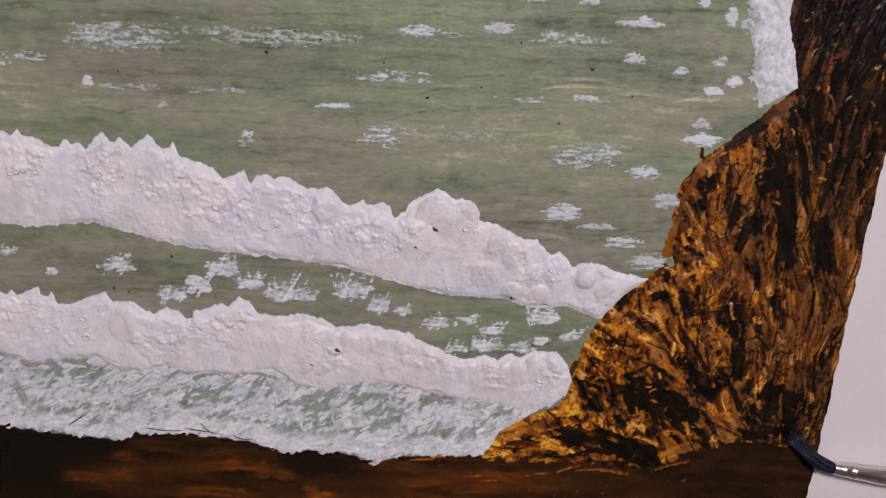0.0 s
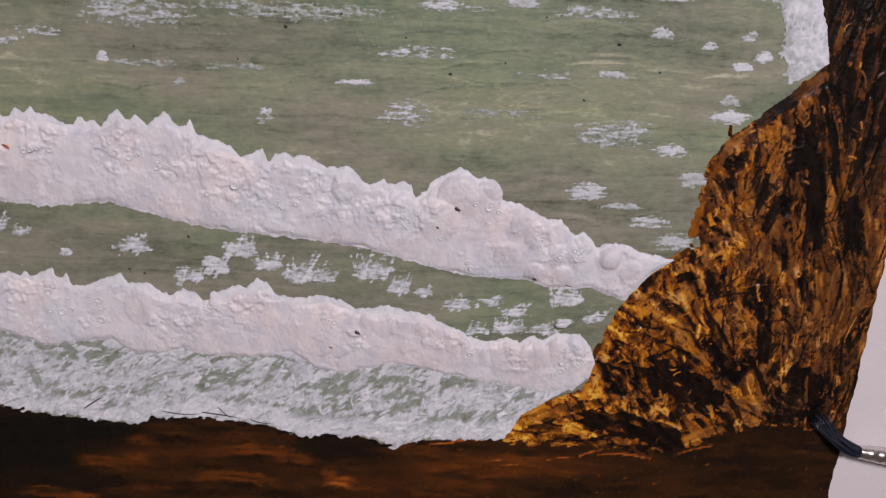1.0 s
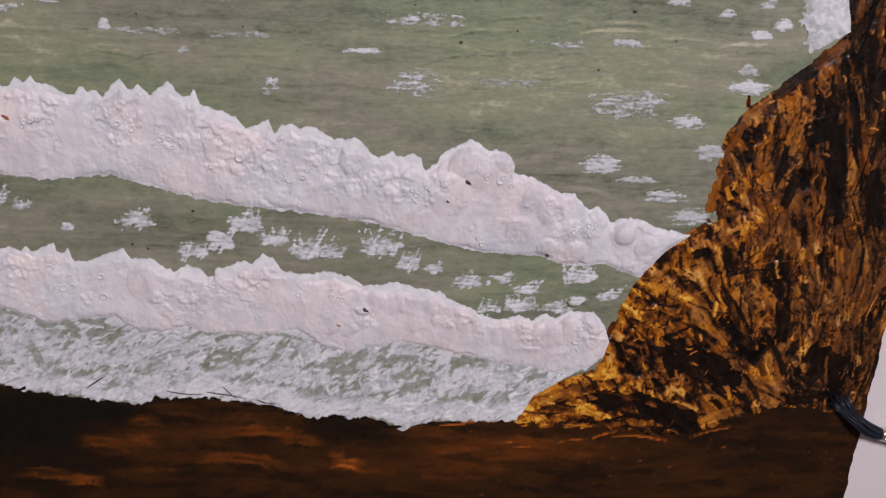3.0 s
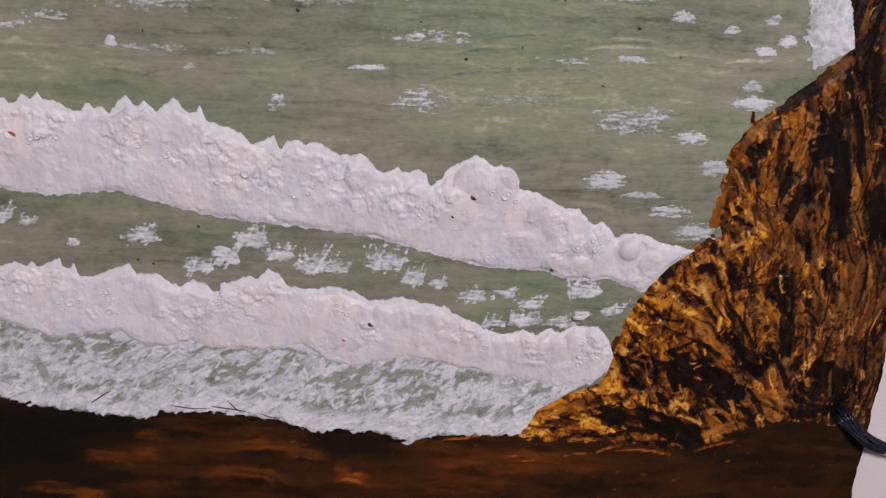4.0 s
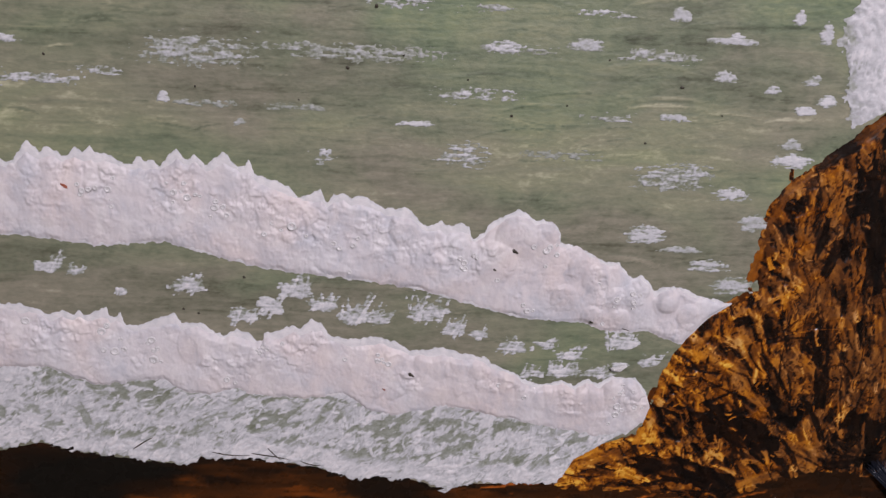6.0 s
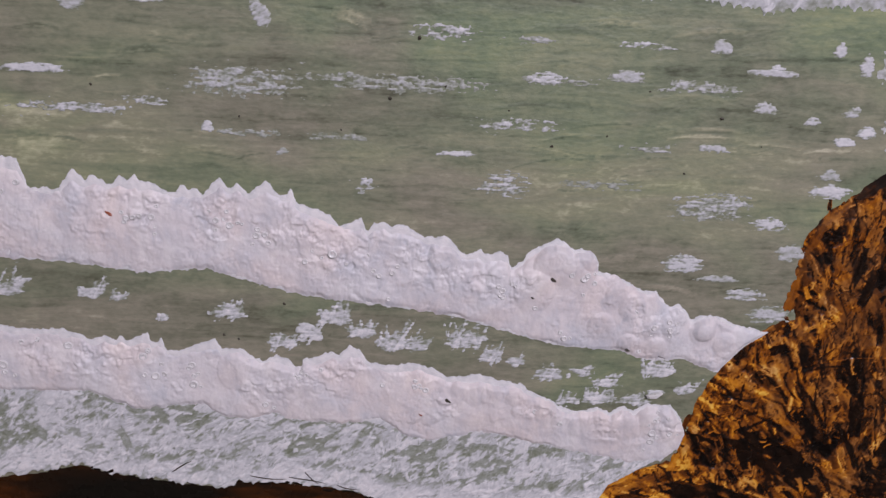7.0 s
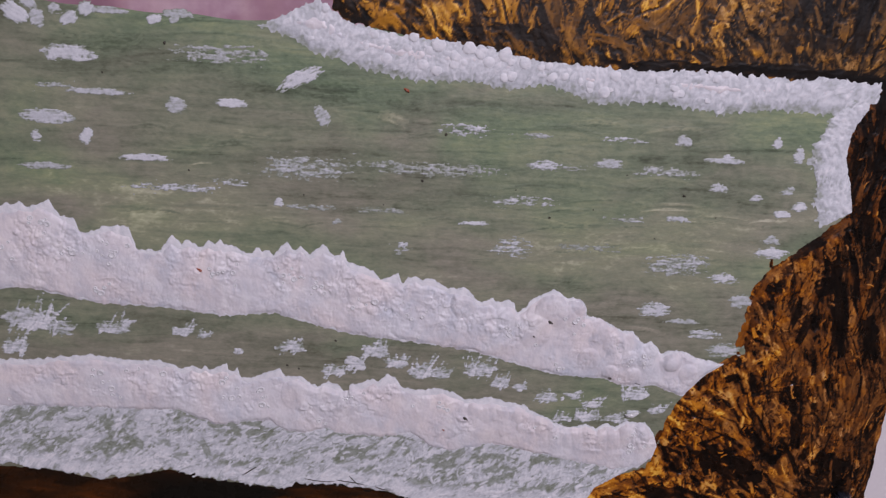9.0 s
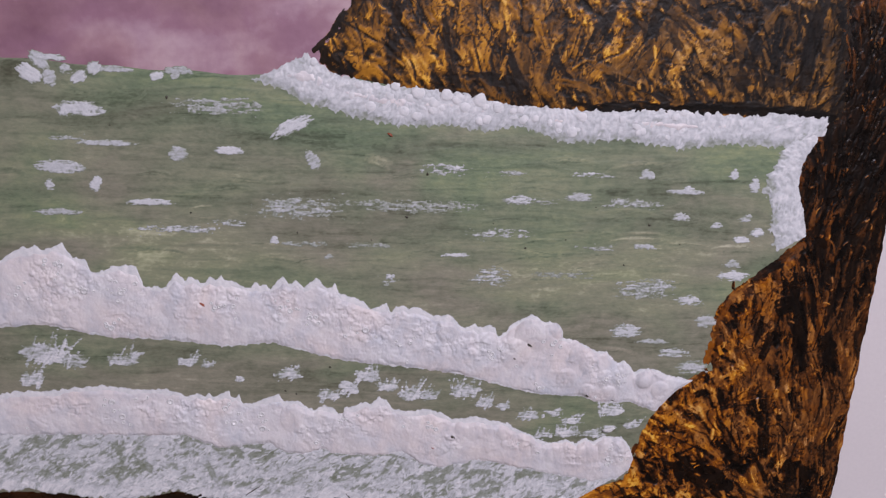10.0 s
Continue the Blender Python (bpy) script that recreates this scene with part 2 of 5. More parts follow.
def film(name, box, step, distance, height, pigment, material, parent, label=""):
    """A skin of paint on a fine grid, where distance is negative; its rim runs down to the sheet."""
    x0, x1, y0, y1 = box
    nx, ny = max(3, int((x1 - x0) / step) + 1), max(3, int((y1 - y0) / step) + 1)
    X, Y = np.meshgrid(np.linspace(x0, x1, nx), np.linspace(y0, y1, ny))
    canvas = None
    if height is None:
        S, P, Z = canvas = distance(X, Y)
    else:
        S = distance(X, Y)
    gy, gx = np.gradient(S, (y1 - y0) / (ny - 1), (x1 - x0) / (nx - 1))
    g2 = np.maximum(gx * gx + gy * gy, 0.3)
    inn = S < 0
    cell = inn[:-1, :-1] | inn[1:, :-1] | inn[:-1, 1:] | inn[1:, 1:]
    out = S > 0
    mx, my = np.where(out, -S * gx / g2, 0), np.where(out, -S * gy / g2, 0)
    far = np.maximum(np.hypot(mx, my) / (0.95 * step), 1)
    X, Y = X + mx / far, Y + my / far
    D = np.maximum(-S, 0)
    if canvas is None:
        P = pigment(X, Y, D)
        Z = height(X, Y, D, P)
    idx = np.arange(nx * ny).reshape(ny, nx)
    quads = np.stack([idx[:-1, :-1], idx[:-1, 1:], idx[1:, 1:], idx[1:, :-1]], -1)[cell]
    used, inverse = np.unique(quads, return_inverse=True)
    quads = inverse.reshape(-1, 4)
    co = np.stack([X.ravel()[used], Y.ravel()[used], Z.ravel()[used]], -1) * MM
    me = bpy.data.meshes.new(name)
    me.vertices.add(len(co))
    me.vertices.foreach_set("co", co.ravel())
    me.loops.add(quads.size)
    me.loops.foreach_set("vertex_index", quads.ravel().astype(np.int32))
    me.polygons.add(len(quads))
    me.polygons.foreach_set("loop_start", np.arange(0, quads.size, 4, dtype=np.int32))
    me.polygons.foreach_set("use_smooth", np.ones(len(quads), bool))
    me.update(calc_edges=True)
    at = me.attributes.new("pigment", "FLOAT", "POINT")
    at.data.foreach_set("value", np.clip(P.ravel()[used], 0, 1).astype(np.float32))
    me.materials.append(material)
    ob = new(name, me)
    ob.parent = parent
    if label:
        ob["label"] = label
    return ob


def block(name, x0, x1, y0, y1, z0, z1, material, parent=None, bevel=0.0):
    bm = bmesh.new()
    bmesh.ops.create_cube(bm, size=1)
    bmesh.ops.scale(bm, vec=(x1 - x0, y1 - y0, z1 - z0), verts=bm.verts)
    bmesh.ops.translate(bm, vec=((x0 + x1) / 2, (y0 + y1) / 2, (z0 + z1) / 2), verts=bm.verts)
    if bevel:
        bmesh.ops.bevel(bm, geom=bm.edges[:], offset=bevel, segments=3, affect="EDGES")
    return part(name, bm, material, parent)


# ---- the room and the table ----
tagged(block("floor", -1.4, 1.4, -1.2, 1.4, -0.80, -0.75, FLOOR), "brown wooden floor boards of the room", "floor", kind="structure")
tagged(block("ceiling", -1.4, 1.4, -1.2, 1.4, 1.40, 1.45, WALL), "plain white painted ceiling of the room", "ceiling", kind="structure")
for nm, b in (("wall_north", (-1.4, 1.4, 1.4, 1.5)), ("wall_south", (-1.4, 1.4, -1.3, -1.2)), ("wall_east", (1.4, 1.5, -1.3, 1.5)), ("wall_west", (-1.5, -1.4, -1.3, 1.5))):
    tagged(block(nm, *b, -0.80, 1.45, WALL), "plain off-white painted wall of the room", "wall", kind="structure")
table = tagged(new("table"), "plain pale laminate table under the painting", "table")
block("tabletop", -0.42, 0.38, -0.28, 0.34, -0.0305, -0.0005, TABLE, table, 0.003)
for lx in (-0.38, 0.34):
    for ly in (-0.24, 0.30):
        block("leg", lx - 0.022, lx + 0.022, ly - 0.022, ly + 0.022, -0.75, -0.0305, TABLE, table, 0.002)
fixture = tagged(new("pendant_lamp"), "white metal pendant lamp over the table, switched on", "lamp")


def lathe(name, profile, material, parent, at=(0, 0, 0), segments=40):
    bm = bmesh.new()
    rings = [[bm.verts.new((at[0] + r * math.cos(a), at[1] + r * math.sin(a), at[2] + z)) for a in [2 * math.pi * i / segments for i in range(segments)]] for r, z in profile]
    for r0, r1 in zip(rings, rings[1:]):
        for i in range(segments):
            bm.faces.new((r0[i], r0[(i + 1) % segments], r1[(i + 1) % segments], r1[i])).smooth = True
    return part(name, bm, material, parent)


lathe("shade", [(0.15, -0.02), (0.14, 0.03), (0.09, 0.09), (0.03, 0.12), (0.005, 0.125), (0.005, 0.122), (0.03, 0.116), (0.087, 0.087), (0.136, 0.03), (0.147, -0.02), (0.15, -0.02)], WALL, fixture, LAMP)
lathe("cord", [(0.003, 0.12), (0.003, 0.45)], HANDLE, fixture, LAMP, 8)
lathe("bulb_diffuser", [(0.001, 0.012), (0.12, 0.012), (0.12, 0.002), (0.001, 0.002)], WALL, fixture, LAMP)

# ---- the painting: sheet, then the layers of paint ----
painting = tagged(new("painting"), "seascape painting on white paper, thick foam and brown cliffs, lying flat", "painting")
sheet = block("sheet", -0.215, 0.130, -0.110, 0.150, -0.0005, -0.00005, PAPER, painting)
sheet["label"] = "white paper sheet with a bare margin"


def right_edge(y):
    """The paint ends at this ragged upright line, beside the bare margin."""
    return 96.3 + 0.069 * y + 0.5 * (fbm(y / 3, 0 * y, 3, 3) - 0.5) * 2


LEFT, TOP, BOTTOM = -185.0, 120.0, -85.0
horizon = curve([(LEFT, 88.5), (-135.7, 84.9), (-108.6, 82.3), (-75, 80), (100, 74)])
shore_line = curve([(LEFT, -36), (-145.5, -35.1), (-136.9, -35.8), (-119.7, -39.5), (-101.8, -37.2), (-92.5, -39.9), (-80.9, -42.1), (-73, -43.3), (-68, -41.7), (-58.4, -42.5), (-43.8, -44.9), (-37.3, -47.5), (-22.2, -49), (-15.5, -52.2), (-11.2, -50.4), (6.4, -51.1), (14, -50), (30, -48), (110, -46)])

# outlines of the headland and the cliff
HEAD = [(-47, 122), (-49.1, 97), (-52, 91.5), (-57.2, 86.7), (-55.2, 81), (-45.2, 78.1), (-29.2, 74.8), (-16, 71.8), (18.5, 68.8), (44.5, 68), (64.8, 67), (84, 65), (110, 66), (110, 122)]
CLIFF = [(76, 122), (80.6, 68.2), (75.6, 64.4), (72, 53.6), (71.7, 48.9), (74.5, 37.6), (76.2, 34.7), (67.8, 28), (61.3, 22.8), (54.7, 17.6), (51.2, 11.1), (51.2, 2.6), (52.2, -4.9), (47.4, -7.3), (41.6, -11), (37, -16.1), (32.5, -23.9), (30.5, -31.9), (28.4, -38.7), (20.8, -41.2), (13.2, -44.4), (7.6, -49.2), (7, -51.3), (12.3, -54.4), (21.4, -54.8), (34.7, -56.1), (45.6, -58.8), (52.2, -57.6), (59.9, -54.2), (67.8, -52.3), (74.5, -51.8), (85.7, -53.7), (110, -51), (110, 122)]
head_area, cliff_area = area(HEAD), area(CLIFF)

# sea ground
SEA_SPOTS = [(-140, 80, 14, 4, -0.35), (-85, 36, 45, 9, 0.15), (5, 22, 45, 9, 0.13), (-60, 33, 20, 6, 0.1), (-110, 45, 25, 6, 0.18), (45, 28, 20, 6, 0.12), (20, -18, 35, 10, -0.12), (0, 42, 60, 6, -0.1), (-60, -3, 24, 6, -0.06), (-100, 3, 30, 7, -0.1), (-20, 62, 60, 7, -0.12), (55, 62, 20, 8, 0.15), (-110, 66, 30, 8, -0.05)]


def sea_pigment(x, y, d):
    yy = y + 0.04 * x + 0.8 * (fbm(x / 18, y / 10, 33, 2) - 0.5) * 3
    wide = fbm(x / 34, yy / 5, 2, 4, 0.6)
    fine = fbm(x / 5, yy / 1.0, 9, 4, 0.65)
    blot = fbm(x / 2.2, yy / 1.6, 12, 3, 0.6)
    dark = ease(fbm(x / 18, yy / 0.9, 31, 4), 0.58, 0.78)
    pale = ease(fbm(x / 18, yy / 1.3, 37, 4), 0.56, 0.78)
    return 0.45 + 0.7 * (wide - 0.5) + 0.25 * (fine - 0.5) + 0.4 * (blot - 0.5) - 0.2 * dark + 0.1 * pale + blobs(x, y, SEA_SPOTS)


# fine dark wrinkles and pale strokes: x, y, length, width, angle in degrees, tone
SEA_WRINKLES = [(-36.8, 55.1, 6.1, 0.4, -3, 0.1), (-35.7, 53.5, 7.6, 0.4, 12, 0.15), (-31.2, 32.5, 7, 0.6, 1, 0), (-8.8, 40.8, 16, 0.6, 2, 0.1), (0.9, 34.7, 12.3, 0.6, 5, 0.12), (-2, 29.9, 16.4, 0.5, 4, 0.12), (4.3, 40.8, 3.3, 0.5, -57, 0.05), (11.1, 37, 23.8, 0.5, -1, 0.15), (-101.2, 34.3, 13.4, 0.6, -3, 0.05), (-63.1, 30.6, 8.1, 0.4, 12, 0.12), (-75.2, 35.7, 4.2, 0.4, -1, 0.05), (4.8, 56.5, 8.2, 0.8, 10, 0.2), (-82, 50.9, 9.7, 1.5, 4, 0.1), (-101.7, 54.9, 10.2, 1, 4, 0.15), (18.2, 30.5, 7.1, 0.5, 2, 0.15)]
SEA_HORIZON = [(-86.4, 79.5, 25.9, 1.1, 1, 0.12), (-86.7, 76.4, 31.5, 0.7, 0, 0.2), (-132.4, 82.3, 8.8, 3.5, -3, 0), (-103.8, 80.3, 10.1, 0.8, -2, 0.25), (-132, 69.7, 11.4, 0.8, 1, 0.15), (-116.2, 81.5, 10.6, 2, -7, 0.2), (-107.3, 63.8, 12, 0.7, 2, 0.2), (-136.4, 56.2, 6.3, 1.4, -8, 0.2), (-0.6, 55.5, 16, 1.5, -6, 0.2), (-48.3, 67.2, 21.9, 2.9, -5, 0.3)]
SEA_PALE = [(53.5, 32.1, 9.9, 0.8, 3, 1), (27.9, 34.8, 15.7, 0.7, -1, 0.95), (40.9, 33, 15.7, 0.6, -1, 0.9), (8.1, 57, 14.1, 1.3, -3, 0.75), (26.6, 55.5, 15.1, 1.1, 4, 0.8), (1.7, 35, 9.6, 0.7, -4, 0.8), (6.4, 57.2, 7.4, 1.1, 40, 0.7), (-42.5, 57.5, 6.9, 2.5, -21, 0.85), (-89.4, 46, 5.5, 0.6, 5, 0.95), (24.5, 2.2, 10.9, 1.4, -11, 0.8), (10.6, 8.6, 10.4, 1.7, 11, 0.75), (-70.2, 31.9, 10.7, 1.9, -4, 0.75), (-103.4, 32, 10.7, 2.2, 1, 0.8), (24.6, 42.9, 15.6, 1.1, -2, 0.65), (28.2, 36.2, 19.1, 0.9, 0, 0.8)]


def sea_canvas(X, Y):
    rnd = random.Random(77)
    inside = np.maximum(np.maximum(Y - horizon(X) - 0.25 * np.sin(X / 3), X - right_edge(Y)), LEFT - X)
    P, H, S = sea_pigment(X, Y, 0), np.zeros(X.shape), np.full(X.shape, 9.0)
    places = [(rnd.uniform(LEFT, 96), rnd.uniform(-58, 84)) for k in range(1500)]
    px, py = np.array(places).T
    tone = 0.45 + blobs(px, py, SEA_SPOTS) + 0.7 * (fbm(px / 34, (py + 0.04 * px) / 5, 2, 4, 0.6) - 0.5)
    for k, (x, y) in enumerate(places):
        v = tone[k] + rnd.choice((-0.16, -0.09, -0.04, 0.05, 0.1, 0.2))
        dab(X, Y, (S, P, H), x, y, rnd.uniform(6, 26), rnd.uniform(0.5, 2.0), rnd.gauss(-0.04, 0.07), v, 0.03, 7000 + k, rnd.uniform(-0.25, 0.25), 0.6, 0.6, 0.5, 0.48)
    for k in range(1500):
        x, y = rnd.uniform(-165, 96), rnd.uniform(-40, 84)
        dab(X, Y, (S, P, H), x, y, rnd.uniform(1.5, 6), rnd.uniform(0.6, 1.8), rnd.gauss(-0.04, 0.3), 0.46 + float(blobs(np.array([x]), np.array([y]), SEA_SPOTS)[0]) + rnd.choice((-0.14, -0.08, 0.08, 0.16)), 0.03, 12000 + k, rnd.uniform(-0.6, 0.6), 0.5, 0.6, 0.5, 0.4)
    for k in range(300):
        x, y = rnd.choice(places)
        dab(X, Y, (S, P, H), x, y, rnd.uniform(3, 14), rnd.uniform(0.3, 0.5), rnd.gauss(-0.03, 0.12), rnd.choice((0.0, 0.08, 0.15, 0.9)), 0.02, 9000 + k, rnd.uniform(-0.3, 0.3), 0.6, 0.5, 0.5, 0.42)
    for mx, my, ln, wd, deg, tv in SEA_WRINKLES + SEA_PALE + SEA_HORIZON:
        dab(X, Y, (S, P, H), mx, my, ln, wd, math.radians(deg), tv, 0.05, int(600 + 3 * mx), 0.25, 0.85, 0.5, 0.5, 0.36)
    inside = np.maximum(inside, -4 - np.minimum(cliff_area(X, Y), head_area(X, Y)))
    return inside, P, 0.02 + 0.05 * ease(-inside, 0, 0.6) + np.clip(H, 0, 0.08) + 0.03 * fbm(X / 8, Y / 0.8, 5, 3)


film("sea", (-170, 99, -57, 90), 0.28, sea_canvas, None, None, SEA, painting, "sage green sea with grey and tan horizontal brushwork")
film("sky", (LEFT, 0, 70, TOP), 0.9, lambda x, y: np.maximum(np.maximum(horizon(x) - 1.5 - y, x + 2), LEFT - x),
     lambda x, y, d, p: -0.02 + 0.03 * ease(d, 0, 0.6) + 0.03 * p,
     lambda x, y, d: 0.5 + 0.9 * (fbm(x / 16, y / 9, 8, 4) - 0.5) + 0.2 * ease(y, 94, 82) * ease(x, -110, -75), SKY, painting, "mauve pink sky washed on in patches")

# dark shore in front
SHORE_SPOTS = [(5, -62, 22, 6, 0.1), (32, -60, 20, 5, 0.08), (-88, -43, 15, 4, -0.36), (-96, -52, 20, 8, -0.26), (12, -59, 25, 6, 0.1), (55, -64, 32, 7, 0.07), (-75, -52, 14, 4, 0.16), (-55, -50, 12, 4, 0.12), (-118, -44, 14, 3, 0.15), (-45, -56, 12, 3, 0.14), (-30, -61, 10, 2, 0.2), (-100, -47, 14, 6, -0.25), (-28, -53, 20, 3, -0.15), (-12, -60, 16, 5, 0.1), (40, -64, 30, 5, -0.08), (-72, -60, 12, 3, 0.1), (80, -62, 12, 5, -0.05)]


def shore_canvas(X, Y):
    rnd = random.Random(31)
    inside = np.maximum(np.maximum(Y - shore_line(X) - 2.0, X - right_edge(Y)), np.maximum(LEFT - X, BOTTOM - Y))
    P = 0.36 + 0.4 * (fbm(X / 14, Y / 4, 14, 3) - 0.5) + blobs(X, Y, SHORE_SPOTS)
    H = np.zeros(X.shape)
    S = np.full(X.shape, 9.0)
    for k in range(900):
        x, y = rnd.uniform(LEFT, 96), rnd.uniform(-76, -36)
        v = 0.36 + float(blobs(np.array([x]), np.array([y]), SHORE_SPOTS)[0]) + rnd.choice((-0.2, -0.12, 0, 0.05, 0.12))
        dab(X, Y, (S, P, H), x, y, rnd.uniform(6, 20), rnd.uniform(1.2, 4.0), rnd.gauss(-0.08, 0.12), v, 0.08, 3000 + k, rnd.uniform(-0.2, 0.2), 0.65, 0.6, 0.5, 0.22)
    for mx, my, ln, wd, deg, tv in FOOT_MARKS:
        dab(X, Y, (S, P, H), mx, my, ln, wd, math.radians(deg), 1.0, 0.2, int(800 + mx), 0.2, 0.95, 0.2, 0.5, 0.2)
    for x, y, n, v in SHORE_GLINTS:
        dab(X, Y, (S, P, H), x, y, n * 1.7, 3.0, -0.14, v - 0.04, 0.15, int(5000 + x), 0.3, 0.9, 0.75, 0.6, 0.24)
    for k in range(160):
        x, y = rnd.uniform(0, 92), rnd.uniform(-72, -56)
        dab(X, Y, (S, P, H), x, y, rnd.uniform(0.3, 0.7), 0.35, 0, 0.8, 0.15, 3900 + k)
    D = np.maximum(-inside, 0)
    return inside, P, 0.05 + (0.1 * ease(D, 0, 0.8) + np.clip(H, 0, 0.5)) * ease(shore_line(X) - Y, -0.6, 1.5)


FOOT_MARKS = [(10.1, -56.8, 10.6, 0.4, -5, 0.7), (23.8, -56.7, 6.8, 0.4, 3, 0.75), (30.9, -55.5, 5.6, 0.7, 14, 0.8), (40.3, -56.7, 14, 0.8, -9, 0.85), (15.4, -58.2, 10.9, 0.5, -8, 0.6), (60.5, -60, 3.9, 0.5, 8, 0.7), (-2.2, -53.2, 6.6, 0.4, 0, 0.6), (2.2, -50.6, 8.3, 1.2, 2, 0.92), (-4.2, -51.4, 5.5, 0.8, 0, 0.85), (55.5, -55.9, 9.8, 0.7, 14, 0.7), (24.2, -40.5, 6.9, 1, 4, 0.95)]
SHORE_GLINTS = [(-71, -47.6, 5, 0.82), (-81, -52.5, 7, 0.72), (-72, -52.5, 4, 0.7), (-44, -52, 13, 0.78), (-38, -54, 8, 0.68), (-50, -48, 10, 0.58), (-52, -58.5, 18, 0.7), (-28, -60.5, 5, 0.95), (-30, -57.5, 3, 0.7), (-93, -60, 9, 0.7), (-85, -62, 6, 0.8), (-10, -53.5, 12, 0.6), (2, -56, 9, 0.62), (-6, -61, 10, 0.58), (-122, -45, 10, 0.62), (-135, -42, 10, 0.55), (-60, -53, 12, 0.55), (14, -57, 9, 0.7), (-64, -45.6, 9, 0.6)]
film("shore", (LEFT, 99, BOTTOM, -33), 0.45, shore_canvas, None, None, SHORE, painting, "dark umber shore with rusty orange strokes")

# headland and cliff, laid stroke by stroke
HEAD_SPOTS = [(64, 95, 12, 5, -0.18), (-45, 88, 8, 8, 0.12), (-25, 86, 14, 8, 0.14), (-3, 84, 12, 6, 0.08), (-50, 80, 4, 3, -0.3), (-38, 92, 3, 6, -0.3), (-12, 77, 14, 3, -0.22), (22, 84, 16, 7, 0.12), (45, 80, 14, 7, 0.02), (56, 86, 20, 12, -0.12), (88, 84, 18, 24, -0.3), (84, 94, 20, 9, -0.12), (36, 88, 6, 6, 0.2), (32, 94, 4, 3, -0.3), (5, 96, 6, 4, 0.15)]
CLIFF_DARKER = [(60, -34, 8, 4, -0.35), (50, -44, 12, 3, -0.3), (46, -33, 8, 3, -0.25), (82, -42, 4, 4, -0.3), (72, 2, 2.5, 11, -0.3), (79, -8, 2, 9, -0.3), (67, -22, 2.2, 6, -0.35), (72, 20, 4, 3, -0.25), (76, 24, 3, 6, -0.25), (45, -56, 12, 2.5, -0.2), (92, 45, 10, 26, -0.24), (84, 64, 10, 22, -0.26)]
CLIFF_LIGHTER = [(86, -22, 9, 14, 0.14), (70, -14, 8, 7, 0.12), (86, -18, 12, 18, 0.09), (72, -30, 12, 10, 0.06), (62, -44, 14, 6, 0.06), (67, 24, 4, 3, 0.2), (60, 14, 5, 4, 0.15), (40, -22, 8, 6, 0.2), (30, -46, 9, 4, 0.22), (66, -47, 9, 2.5, 0.28), (80, -50, 9, 2, 0.25), (56, -22, 8, 7, 0.15), (15, -49, 6, 3, 0.25), (42, -11, 5, 2, 0.3), (55, 20, 4, 2, 0.25)]
CLIFF_SPOTS = CLIFF_DARKER + CLIFF_LIGHTER
head_lies = lambda x, y: 1.75 + 1.0 * (float(grain(np.array(x / 22), np.array(y / 14), 41)) - 0.5) * 2 - 0.5 * min(1, max(0, (x - 20) / 50))
fan = lambda x, y: math.atan2(y + 84, x - 84) + 0.9 * (float(grain(np.array(x / 11), np.array(y / 11), 52)) - 0.5)
# single marks: x, y, length, width, angle in degrees, tone
SLOTS = [(38.9, -34.1, 14.3, 2.6, -16, 0.04), (52, -37.1, 23.2, 4.4, -28, 0.02), (40.5, -49.5, 27, 5.7, -19, 0.02), (54.6, -43, 25.7, 3.4, -32, 0.03), (68.8, -24.1, 18.8, 3.1, -81, 0.04), (81.7, -40.3, 13.7, 8.6, -24, 0.03), (79.7, -47.8, 14.7, 3.8, 0, 0.05), (76.8, 4.8, 22.8, 4.3, -82, 0.03), (86.4, -0.9, 14.4, 4.2, -79, 0.04), (71.8, 14.4, 5.8, 4.3, 17, 0.05), (66.7, 26.5, 7.1, 5, 22, 0.05), (76.4, 27.9, 4.1, 3.1, 26, 0.06), (79.5, 16.4, 12.9, 2.2, -75, 0.06)]
CRACKS = [(56.6, 13.8, 5.6, 1.7, -15, 0.05), (64.7, 6.3, 10.2, 1.6, -102, 0.07), (67.5, 2.2, 10.1, 2.2, -104, 0.06), (53.8, -26, 20.5, 1.1, -56, 0.06), (58.1, -24.1, 12, 0.9, -56, 0.07), (60.9, -28.5, 12.2, 0.9, -63, 0.06), (68.5, -35.5, 15.8, 1.4, -60, 0.04), (44, -27.9, 5.4, 0.8, 19, 0.1), (46.8, -30.1, 7.9, 0.9, 26, 0.08), (61, -16.4, 10.7, 0.7, 5, 0.12), (49.6, -11.8, 4.7, 2.2, 16, 0.06), (41.5, -25.2, 9.7, 0.9, -110, 0.1), (64.7, -45.1, 9, 1.2, -60, 0.08), (28.6, -44.2, 6.2, 1.3, -67, 0.06), (44, -38, 7.4, 1.8, -61, 0.06)]
